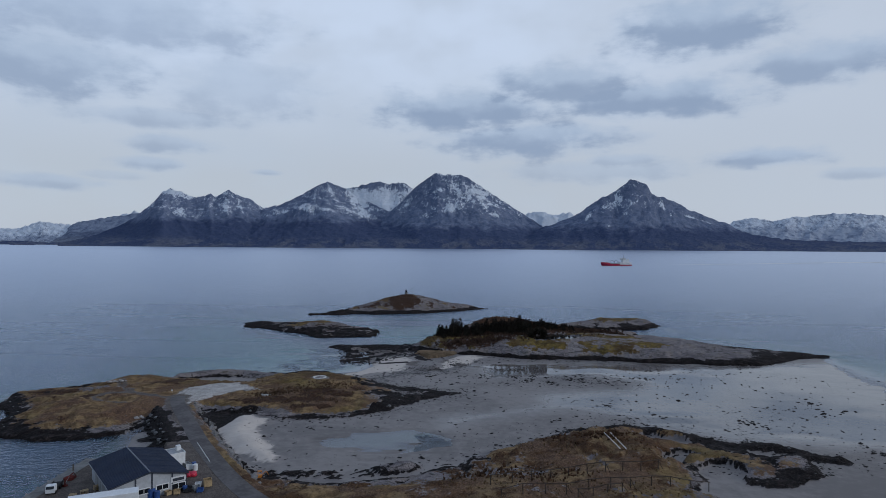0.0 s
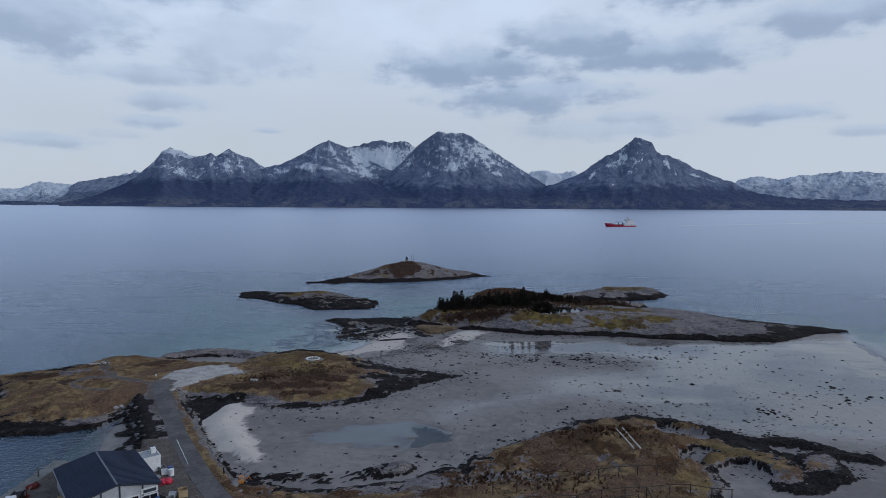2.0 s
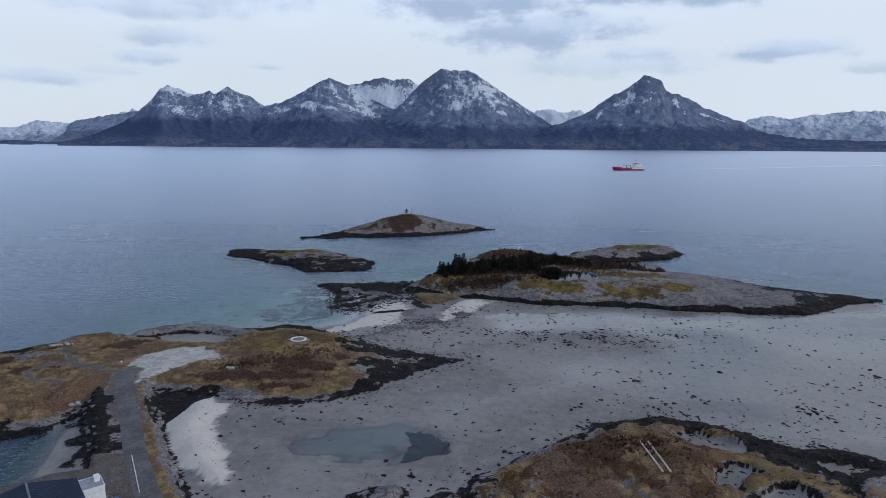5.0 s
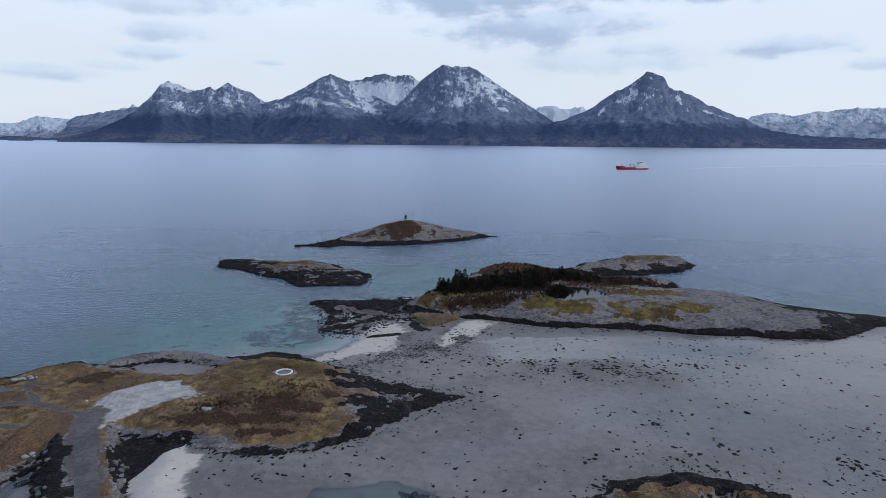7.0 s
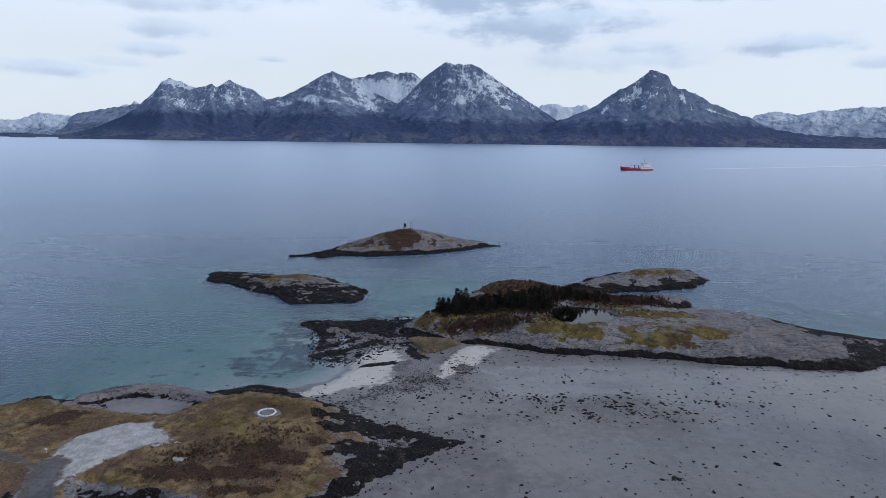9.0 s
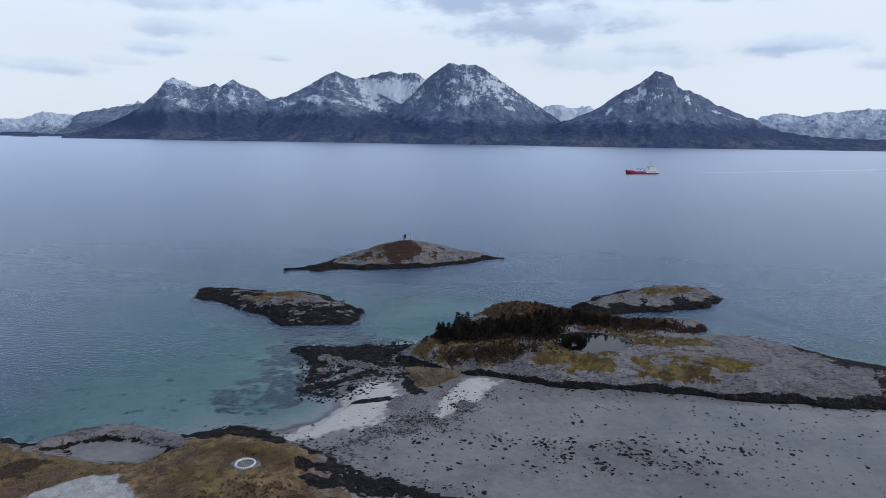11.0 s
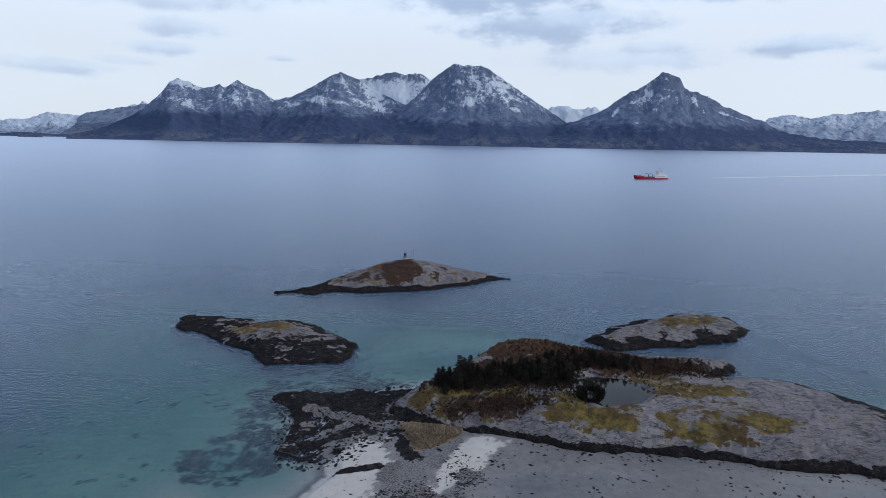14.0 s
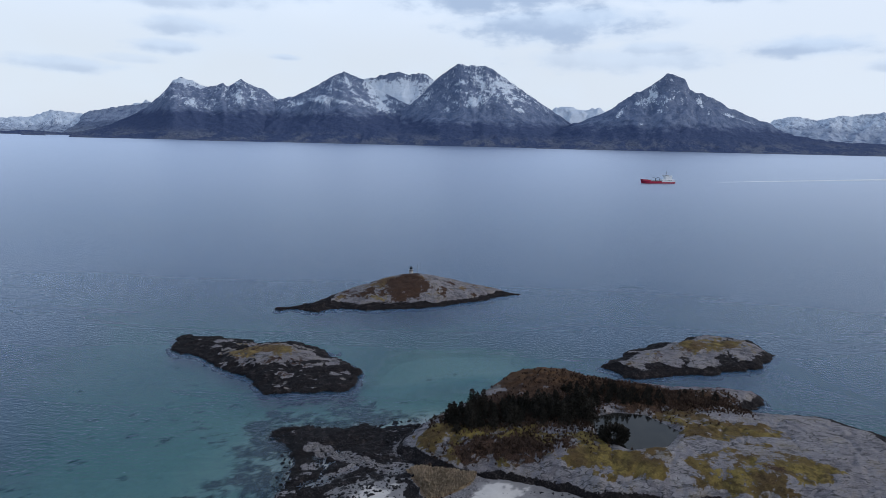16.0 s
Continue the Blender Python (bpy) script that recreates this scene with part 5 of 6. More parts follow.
def truck():
    m = pose(-68.2, 109.8, 2.75, 0, 0, -75) @ Matrix.Scale(0.72, 4)
    t = thing("crane_truck", "white truck with a dark bed on the quay", "truck", m)
    bm = B()
    prism(bm, [(-0.9, 0), (0.9, 0), (1.0, 0.9), (0.6, 1.7), (-0.9, 1.75)], 2.0, pose(2.2, 0, 0.5))
    bmesh.ops.bevel(bm, geom=bm.edges[:], offset=0.06, segments=2, affect="EDGES")
    cab = part("cab", bm, WHITE, t)
    bm = B()
    prism(bm, [(0.93, 1.0), (1.0, 1.0), (0.66, 1.6), (0.58, 1.6)], 1.7, pose(2.24, 0, 0.5))
    part("windscreen", bm, GLASS, cab)
    bm = B()
    box(bm, 4.6, 2.1, 0.2, pose(-1.0, 0, 0.85), 0.03)
    for y in (-1.0, 1.0):
        box(bm, 4.6, 0.08, 0.4, pose(-1.0, y, 1.0))
    part("bed", bm, BLACK, t)
    for x in (2.2, -1.2, -2.3):
        for y in (-0.95, 0.95):
            bm = B()
            rod(bm, (x, y - 0.14, 0.45), (x, y + 0.14, 0.45), 0.45, 0.45, 14)
            part("wheel", bm, BLACK, t)


truck()


def loader_crane():
    m = pose(-67.4, 111.6, 2.8, 0, 0, 70) @ Matrix.Scale(0.7, 4)
    c = thing("loading_crane", "rusty red folding crane on the quay edge", "crane", m)
    bm = B()
    box(bm, 0.9, 0.9, 0.5, None, 0.05)
    part("base", bm, RUST, c)
    bm = B()
    rod(bm, (0, 0, 0.4), (0, 0, 1.9), 0.18, 0.15)
    part("post", bm, RUST, c)
    bm = B()
    rod(bm, (0, 0, 1.8), (2.4, 0, 2.7), 0.16, 0.12)
    part("boom", bm, RUST, c)
    bm = B()
    rod(bm, (2.4, 0, 2.7), (3.6, 0.2, 1.2), 0.11, 0.08)
    part("jib", bm, RUST, c)
    bm = B()
    rod(bm, (0.2, 0, 0.9), (1.3, 0, 2.2), 0.07, 0.05)
    part("ram", bm, GREY, c)


loader_crane()


def heap(name, label, category, x, y, r, flat, mat, seed, count=7, base=2.75):
    """A low heap of uneven lumps in one mesh."""
    bm, rng = B(), random.Random(seed)
    for n in range(count):
        a, d = rng.uniform(0, 6.3), rng.uniform(0, r * 0.65)
        lump(bm, r * rng.uniform(0.35, 0.6), pose(d * math.cos(a), d * math.sin(a), r * flat * 0.35, 0, 0, rng.uniform(0, 90)) @ Matrix.Diagonal((1, 1, flat, 1)), seed + n, 0.5, 2)
    ob = part(name, bm, mat, None)
    ob.matrix_basis = pose(x, y, base)
    return tagged(ob, label, category)


heap("tarpaulin_heap", "heap under a bright red tarpaulin beside the hall", "tarpaulin", -47.4, 117.4, 1.25, 0.7, RED, 5)
heap("scrap_heap", "rusty red scrap heap on the quay", "scrap heap", -68.6, 115.0, 1.1, 0.7, RUST, 9, 9)
heap("rope_heap", "dark heap of nets and rope", "net heap", -44.9, 109.6, 0.9, 0.8, BLACK, 14)
heap("net_heap", "blue-grey heap of fishing net", "net heap", -49.6, 119.0, 0.9, 0.7, GREY, 17)


def crate(x, y, s, h, mat, label, turn):
    c = thing("fish_crate", label, "crate", pose(x, y, 2.75, 0, 0, turn), "crates in the yard")
    bm = B()
    for dx, dy, sx, sy in ((0, -s / 2, s, 0.06), (0, s / 2, s, 0.06), (-s / 2, 0, 0.06, s), (s / 2, 0, 0.06, s)):
        box(bm, sx, sy, h, pose(dx, dy, 0.12), 0.01)
    part("side", bm, mat, c)
    bm = B()
    box(bm, s, s, 0.06, pose(0, 0, 0.12))
    part("bottom", bm, mat, c)
    bm = B()
    for dx in (-s / 2 + 0.08, 0, s / 2 - 0.08):
        box(bm, 0.12, s, 0.12, pose(dx, 0, 0))
    part("skid", bm, WOOD, c)


crate(-42.3, 112.4, 1.3, 1.2, PALE_WOOD, "tall pale wooden crate beside the road", 30)
crate(-46.3, 108.9, 1.0, 0.6, PALE_WOOD, "low pale wooden crate before the hall", 20)
crate(-47.6, 108.4, 0.9, 0.6, PALE_WOOD, "low pale wooden crate before the hall", 50)
crate(-42.6, 109.8, 1.0, 0.55, BLUE, "open blue plastic fish crate", 10)
crate(-43.6, 110.7, 1.1, 0.6, GREY, "open grey fish crate", 35)
crate(-48.9, 120.6, 1.1, 0.7, WHITE, "open white fish crate behind the hall", 25)
crate(-50.0, 122.0, 1.0, 0.7, GREY, "open grey fish crate", 60)


def drum(x, y, r, h, mat, label):
    d = thing("plastic_drum", label, "drum", pose(x, y, 2.75))
    bm = B()
    rod(bm, (0, 0, 0), (0, 0, h), r, r, 20)
    for z in (0.02, h * 0.35, h * 0.65, h - 0.04):
        rod(bm, (0, 0, z), (0, 0, z + 0.05), r * 1.04, r * 1.04, 20)
    part("body", bm, mat, d)
    bm = B()
    rod(bm, (0, 0, h), (0, 0, h + 0.06), r * 0.85, r * 0.8, 20)
    part("lid", bm, mat, d)


drum(-50.2, 107.5, 0.75, 1.5, BLUE, "large blue plastic tank against the hall")
drum(-47.6, 120.2, 0.45, 1.1, WHITE, "white plastic drum behind the hall")
drum(-48.4, 121.6, 0.4, 1.0, BLUE, "blue plastic drum behind the hall")


def pallet_stack(x, y, count, turn):
    for k in range(count):
        p = thing("pallet", "weathered wooden pallet in a stack on the yard", "pallet", pose(x, y, 2.75 + 0.16 * k, 0, 0, turn + 3 * math.sin(k * 5)), "stacked pallets")
        for n in range(5):
            bm = B()
            box(bm, 1.2, 0.16, 0.025, pose(0, -0.4 + 0.2 * n, 0.12))
            part("board", bm, PALE_WOOD, p)
        for n in (-0.5, 0, 0.5):
            bm = B()
            box(bm, 0.1, 0.95, 0.118, pose(n, 0, 0))
            part("bearer", bm, WOOD, p)


drum(-46.2, 110.6, 0.4, 0.95, BLACK, "black plastic drum before the hall")
drum(-45.4, 110.1, 0.38, 0.9, BLUE, "blue plastic drum before the hall")
drum(-49.0, 107.2, 0.5, 1.1, BLUE, "blue plastic drum against the hall")
crate(-43.9, 112.2, 1.0, 0.6, WHITE, "open white fish crate before the hall", 15)
heap("sack_heap", "dark heap of filled sacks before the hall", "sacks", -45.6, 111.6, 0.8, 0.7, BLACK, 23)
pallet_stack(-62.2, 108.6, 4, 40)
pallet_stack(-60.9, 110.4, 5, 46)
pallet_stack(-63.4, 107.2, 3, 30)

bm = B()
rod(bm, (0, 0, 0), (0, 0, 1.3), 0.16, 0.14)
post = part("mooring_post", bm, WOOD, None)
post.matrix_basis = pose(-70.4, 119.2, 2.78)
tagged(post, "dark timber mooring post on the quay", "post")
bm = B()
rod(bm, (0, 0, -0.2), (0, 0, 1.25), 0.13, 0.11)
post = part("roadside_post", bm, BLACK, None)
post.matrix_basis = pose(-38.7, 121.2, gz(-38.7, 121.2))
tagged(post, "short dark post in the grass beside the road", "post")
bm = B()
box(bm, 0.08, 0.08, 1.6, None)
box(bm, 0.7, 0.06, 0.5, pose(0, -0.06, 1.1), 0.01)
post = part("road_sign", bm, WHITE, None)
post.matrix_basis = pose(-78.2, 180.6, gz(-78.2, 180.6) - 0.1, 0, 0, 20) @ Matrix.Scale(0.65, 4)
tagged(post, "small white sign on a post by the track", "sign")


def digger():
    x, y = -35.2, 120.2
    d = thing("mini_digger", "small yellow digger parked in brown grass", "digger", pose(x, y, gz(x, y) + 0.02, 0, 0, 25) @ Matrix.Scale(0.75, 4))
    for s in (-0.55, 0.55):
        bm = B()
        prism(bm, [(-0.9, 0.1), (-0.75, 0), (0.75, 0), (0.9, 0.1), (0.9, 0.35), (0.75, 0.45), (-0.75, 0.45), (-0.9, 0.35)], 0.3, pose(0, s, 0))
        part("track", bm, BLACK, d)
    bm = B()
    box(bm, 1.3, 1.2, 0.55, pose(-0.2, 0, 0.5), 0.08)
    part("body", bm, YELLOW, d)
    bm = B()
    for cx in (-0.5, 0.4):
        for cy in (-0.5, 0.5):
            box(bm, 0.06, 0.06, 0.95, pose(cx, cy, 1.05))
    box(bm, 1.05, 1.15, 0.06, pose(-0.05, 0, 2.0), 0.02)
    part("canopy", bm, YELLOW, d)
    bm = B()
    rod(bm, (0.5, 0, 0.9), (1.5, 0, 1.8), 0.11, 0.09)
    part("boom", bm, YELLOW, d)
    bm = B()
    rod(bm, (1.5, 0, 1.8), (2.2, 0, 0.7), 0.09, 0.07)
    part("arm", bm, YELLOW, d)
    bm = B()
    prism(bm, [(0, 0), (0.35, 0.05), (0.4, 0.45), (0.05, 0.4)], 0.45, pose(2.1, 0, 0.25))
    part("bucket", bm, BLACK, d)


digger()


# ---- fish drying racks and poles on the near knoll ----
def drying_rack(a, b, posts, high, label):
    rack = thing("drying_rack", label, "drying rack", pose(0, 0, 0), "fish drying racks")
    rng = random.Random(int(a[0] * 10))
    tops = []
    for k in range(posts + 1):
        t = k / posts
        x, y = a[0] + (b[0] - a[0]) * t + rng.uniform(-0.2, 0.2), a[1] + (b[1] - a[1]) * t + rng.uniform(-0.2, 0.2)
        z = gz(x, y)
        bm = B()
        rod(bm, (x, y, z - 0.3), (x + rng.uniform(-0.1, 0.1), y, z + high), 0.1, 0.085, 6)
        part("post", bm, RACK, rack)
        tops.append(Vector((x, y, z + high - 0.08)))
        if k % 3 == 0:
            bm = B()
            rod(bm, (x + 1.1, y + 0.3, gz(x + 1.1, y + 0.3) - 0.1), (x, y, z + high * 0.85), 0.055, 0.05, 6)
            part("brace", bm, RACK, rack)
    for p, q in zip(tops, tops[1:]):
        bm = B()
        over = (q - p) * 0.06
        rod(bm, p - over, q + over + Vector((0, 0, 0.03)), 0.085, 0.075, 6)
        part("rail", bm, RACK, rack)
    return rack


drying_rack((8.5, 113.2), (42, 124.2), 9, 1.9, "long weathered pole rack for drying fish, standing empty")
drying_rack((9.5, 106.2), (49.5, 118), 10, 1.9, "long weathered pole rack for drying fish, standing empty")
drying_rack((23, 108.6), (31, 110), 3, 1.5, "short weathered pole rack, standing empty")
for k, (x, y) in enumerate(((35.6, 140.4), (37.0, 140.7))):
    bm = B()
    z0, z1 = gz(x, y), gz(x + 0.9, y - 9.4)
    rod(bm, (x, y, z0 + 0.35), (x + 0.9, y - 9.4, z1 + 0.3), 0.13, 0.17, 8)
    pole = part("driftwood_pole", bm, plain("bleached_pole", (0.5, 0.46, 0.42), 0.8, 0, 0.2), None)
    tagged(pole, "long bleached pole lying on the grassy knoll", "pole", "pair of poles")


# ---- stone ring on the headland ----
def stone_ring():
    cx, cy = -39.4, 198.6
    ring = thing("stone_ring", "ring of white painted stones round a fire pit", "stone ring", pose(cx, cy, gz(cx, cy) + 0.5))
    bm = B()
    made = bmesh.ops.create_circle(bm, cap_ends=True, segments=28, radius=2.9)["verts"]
    for v in made:
        v.co *= 1 + 0.16 * noise.noise(v.co * 0.7)
        v.co.z = 0.02
    bmesh.ops.extrude_face_region(bm, geom=bm.faces[:])
    for v in bm.verts[28:]:
        v.co.z -= 0.7
    part("gravel_bed", bm, plain("pale_gravel", (0.2, 0.185, 0.175), 0.9, 0, 0.35, 5, 0.4), ring)
    for k in range(26):
        a = k * 2 * math.pi / 26
        bm = B()
        lump(bm, 0.27, pose(1.9 * math.cos(a), 1.9 * math.sin(a), 0.1, 0, 0, k * 40) @ Matrix.Diagonal((1, 0.75, 0.8, 1)), k, 0.3, 2)
        part("stone", bm, plain("painted_stone", (0.7, 0.69, 0.68), 0.8, 0, 0.15), ring) if k == 0 else part("stone", bm, bpy.data.materials["painted_stone"], ring)


stone_ring()


# ---- beacon islet ----
def beacon():
    x, y = -27.1, 437.0
    z = beacon_z(x, y)
    b = thing("beacon", "small weathered white beacon tower with a grey band and dark lantern", "beacon", pose(x, y, z - 0.2))
    bm = B()
    rod(bm, (0, 0, 0), (0, 0, 0.6), 1.35, 1.3, 20)
    part("foundation", bm, CONCRETE, b)
    bm = B()
    rod(bm, (0, 0, 0.6), (0, 0, 1.9), 1.15, 1.05, 20)
    part("lower_tower", bm, plain("weathered_white", (0.5, 0.49, 0.48), 0.8, 0, 0.25), b)
    bm = B()
    rod(bm, (0, 0, 1.9), (0, 0, 2.8), 1.06, 1.0, 20)
    part("band", bm, plain("grey_band", (0.2, 0.19, 0.19), 0.8, 0, 0.3), b, "weathered grey band")
    bm = B()
    rod(bm, (0, 0, 2.8), (0, 0, 2.92), 1.25, 1.25, 20)
    part("gallery", bm, GREY, b)
    bm = B()
    rod(bm, (0, 0, 2.92), (0, 0, 3.9), 0.75, 0.72, 10)
    part("lantern", bm, GLASS, b)
    bm = B()
    rod(bm, (0, 0, 3.9), (0, 0, 4.5), 0.9, 0.12, 12)
    rod(bm, (0, 0, 4.4), (0, 0, 5.3), 0.06, 0.04, 6)
    part("cap", bm, TRIM, b)
    for n, (dx, h) in enumerate(((3.2, 5.2), (4.6, 6.6))):
        px, py = x + dx, y + 1.0
        mast = thing("mast", "thin grey steel mast beside the beacon", "mast", pose(px, py, beacon_z(px, py) - 0.2), "masts by the beacon")
        bm = B()
        rod(bm, (0, 0, 0), (0, 0, h), 0.12, 0.07, 8)
        part("pole", bm, GREY, mast)
        bm = B()
        rod(bm, (-0.5, 0, h * 0.85), (0.5, 0, h * 0.85), 0.05, 0.05, 6)
        part("cross_arm", bm, GREY, mast)
        bm = B()
        box(bm, 0.6, 0.6, 0.3, pose(0, 0, 0), 0.03)
        part("footing", bm, CONCRETE, mast)


beacon()


# ---- ship in the sound ----
def ship():
    s = thing("fish_carrier", "red and white fish carrier steaming across the sound", "ship", pose(332, 1232, 0, 0, 0, 194))
    # own axes: bow towards +x
    L, Wd = 62.0, 11.5

    def loft(levels, mat, name, parent, label=""):
        bm, rows = B(), []
        for z, spread, shift in levels:
            row = []
            for k in range(25):
                t = -1 + 2 * k / 24
                half = Wd / 2 * spread * (1 - max(0, (t - 0.35) / 0.65) ** 2.2) * (1 - 0.18 * max(0, (-t - 0.7) / 0.3) ** 2)
                row.append((t * L / 2 + shift * max(0, t) ** 2, half, z + 1.4 * max(0, (t - 0.5) / 0.5) ** 2 * (z > 2)))
            ring = [bm.verts.new((x, h, z)) for x, h, z in row] + [bm.verts.new((x, -h - 0.001, z)) for x, h, z in row[::-1]]
            rows.append(ring)
        for a, b in zip(rows, rows[1:]):
            for k in range(len(a)):
                bm.faces.new((a[k], a[(k + 1) % len(a)], b[(k + 1) % len(a)], b[k]))
        bm.faces.new(rows[-1]), bm.faces.new(rows[0][::-1])
        bmesh.ops.recalc_face_normals(bm, faces=bm.faces[:])
        return part(name, bm, mat, parent, label)
    loft([(-1.5, 0.75, -1.0), (0.0, 0.95, 0.0), (3.6, 1.0, 2.0)], HULL, "hull", s)
    bm = B()
    for y in (-Wd / 2 + 0.05, Wd / 2 - 0.05):
        box(bm, 26, 0.3, 2.3, pose(-17.5, y, 2.3), 0.05)
    box(bm, 0.3, 9.6, 2.3, pose(-30.6, 0, 2.3), 0.05)
    part("white_bulwark", bm, WHITE, s)
    bm = B()
    box(bm, 40, 9.4, 0.15, pose(-2, 0, 3.55))
    part("deck", bm, DECK, s)
    bm = B()
    box(bm, 23, 9.6, 3.2, pose(-17.5, 0, 3.6), 0.3)
    house = part("deckhouse", bm, WHITE, s)
    for k in range(7):
        for y in (-4.82, 4.82):
            bm = B()
            box(bm, 0.8, 0.08, 0.8, pose(-23.4 + 2.1 * k, y, 4.7))
            part("window", bm, GLASS, house)
    bm = B()
    box(bm, 10, 7.4, 5.0, pose(-17, 0, 6.4), 0.25)
    part("upper_house", bm, WHITE, s)
    bm = B()
    prism(bm, [(-4, 0), (4.4, 0), (4.9, 1.4), (4.1, 2.7), (-4, 2.7)], 8.8, pose(-14.5, 0, 11.4))
    bridge = part("bridge", bm, WHITE, s)
    bm = B()
    box(bm, 8.2, 8.95, 0.9, pose(-14.2, 0, 12.7))
    part("bridge_windows", bm, GLASS, bridge)
    bm = B()
    box(bm, 9.4, 9.2, 0.25, pose(-14.2, 0, 14.1), 0.05)
    part("bridge_roof", bm, WHITE, bridge)
    bm = B()
    rod(bm, (-15, 0, 14.3), (-15, 0, 20.5), 0.45, 0.2)
    rod(bm, (-15, -2, 17.5), (-15, 2, 17.5), 0.16, 0.16)
    rod(bm, (-15, -1.2, 19.2), (-15, 1.2, 19.2), 0.14, 0.14)
    part("mast", bm, GREY, s)
    bm = B()
    box(bm, 3, 2.2, 7.2, pose(-23.6, 2.2, 6.4), 0.2)
    part("funnel", bm, WHITE, s, "white funnel with a dark top")
    bm = B()
    prism(bm, [(14.5, 3.4), (29.5, 4.2), (32.6, 7.2), (24.0, 6.3), (15.5, 5.9)], 6.6, Matrix.Identity(4))
    bmesh.ops.bevel(bm, geom=bm.edges[:], offset=0.25, segments=2, affect="EDGES")
    bow = part("forecastle", bm, HULL, s, "raised red forecastle")
    bm = B()
    box(bm, 2.2, 3.2, 1.3, pose(20.5, 0, 6.0), 0.15)
    part("windlass", bm, GREY, bow)
    bm = B()
    for k in range(12):
        rod(bm, (-27.5 + 2 * k, -4.4, 6.4), (-27.5 + 2 * k, -4.4, 7.5), 0.06, 0.06, 5)
    rod(bm, (-28, -4.4, 7.5), (-5, -4.4, 7.5), 0.07, 0.07, 5)
    part("deck_rail", bm, WHITE, house)
    for x in (-3.5, 4.5):
        bm = B()
        rod(bm, (x, 0, 3.6), (x, 0, 9), 0.6, 0.45)
        rod(bm, (x, 0, 8.8), (x + 6, 1, 10.2), 0.4, 0.25)
        rod(bm, (x + 6, 1, 10.2), (x + 9, 1.5, 6.4), 0.22, 0.15)
        part("deck_crane", bm, DECK, s)
    for x in (0.5, 8.5, 13.5):
        bm = B()
        box(bm, 4.2, 6, 1.3, pose(x, 0, 3.6), 0.12)
        part("hatch", bm, GREY, s)
    bm = B()
    rod(bm, (21, 0, 4.6), (21, 0, 10), 0.25, 0.12)
    part("fore_mast", bm, GREY, s)
    # wake: long streaks of foam behind the stern, widened to show from the camera
    bm, rng = B(), random.Random(3)
    for n in range(420):
        d = 130 + 1300 * (n / 420) ** 1.05
        for k in range(3):
            off = rng.uniform(-1, 1) * (1.0 + d / 110)
            ln, wd = rng.uniform(16, 44), rng.uniform(0.7, 1.5) * (0.3 + d / 70)
            q = [(-d, off), (-d - ln * 0.5, off + wd), (-d - ln, off), (-d - ln * 0.5, off - wd)]
            bm.faces.new([bm.verts.new((u, w, 0.1 + 0.0005 * n + 0.0002 * k)) for u, w in q])
    wake = part("wake_foam", bm, FOAM, None)
    wake.matrix_basis = pose(332, 1232, 0, 0, 0, 205)
    tagged(wake, "long pale streaks of foam behind the ship", "wake", kind="stuff")


ship()


# ---- stones, seaweed ----
def scatter_mesh(name, places, mat, label, category, seed, flat, rough, sink=0.3, shapes=6, level=1):
    """Many uneven lumps in one mesh; places: x, y, z, radius."""
    rng = np.random.default_rng(seed)
    bases = []
    for k in range(shapes):
        bm = B()
        lump(bm, 1.0, Matrix.Identity(4), seed + k, rough, level)
        bm.verts.index_update()
        bases.append((np.array([v.co[:] for v in bm.verts]), np.array([[v.index for v in f.verts] for f in bm.faces])))
        bm.free()
    verts, faces, base = [], [], 0
    for n, (x, y, z, r) in enumerate(places):
        v, f = bases[n % shapes]
        a = rng.uniform(0, 6.28)
        c, s = math.cos(a), math.sin(a)
        sx, sy, sz = r * rng.uniform(0.8, 1.5), r * rng.uniform(0.6, 1.0), r * flat * rng.uniform(0.7, 1.3)
        px, py = v[:, 0] * sx, v[:, 1] * sy
        verts.append(np.stack([x + c * px - s * py, y + s * px + c * py, z + v[:, 2] * sz - sz * sink + 0.3 * sz], 1))
        faces.append(f + base)
        base += len(v)
    verts, faces = np.concatenate(verts), np.concatenate(faces)
    mesh = bpy.data.meshes.new(name)
    mesh.from_pydata(verts.tolist(), [], faces.tolist())
    mesh.materials.append(mat)
    return tagged(new(name, mesh), label, category, kind="stuff")


def seaweed():
    rng = np.random.default_rng(12)
    n = 74000
    x, y = rng.uniform(-60, 150, n), rng.uniform(126, 252, n)
    z, base, is_sand, dh, ds, dw, near_road, *_ = ground_fields(x, y)
    clump = fbm(x, y, 20, 3, 61)
    patchy = fbm(x, y, 6, 3, 62)
    shore = np.maximum.reduce([dh, ds, dw, inside(x, y, WOOD_ISLAND)])
    dens = 0.042 + 0.12 * smooth(clump, 0.1, 0.6) + 0.55 * smooth(patchy, 0.35, 0.7) * smooth(clump, -0.3, 0.4)
    dens = dens + 0.8 * hump(x, y, 40, 209, 24, 5) * smooth(patchy, -0.4, 0.2) + 0.4 * hump(x, y, 34, 217, 34, 3) + 0.3 * smooth(shore, -6, -1)
    dens = dens * (1 - smooth(inside(x, y, BEACH), -2, 3) * 0.75) * (1 - 0.85 * smooth(inside(x, y, POOL), -2, 4)) * (1 - 0.8 * smooth(x, 100, 150))
    ok = is_sand & (z > -0.5) & (rng.uniform(0, 1, n) < dens)
    r = 0.07 + 0.38 * rng.uniform(0, 1, n) ** 4
    r = r * (1 + 0.5 * smooth(patchy, 0.2, 0.6) + 0.7 * hump(x, y, 40, 211, 26, 7))
    return [(x[k], y[k], max(z[k], 0.0), r[k]) for k in np.flatnonzero(ok)]


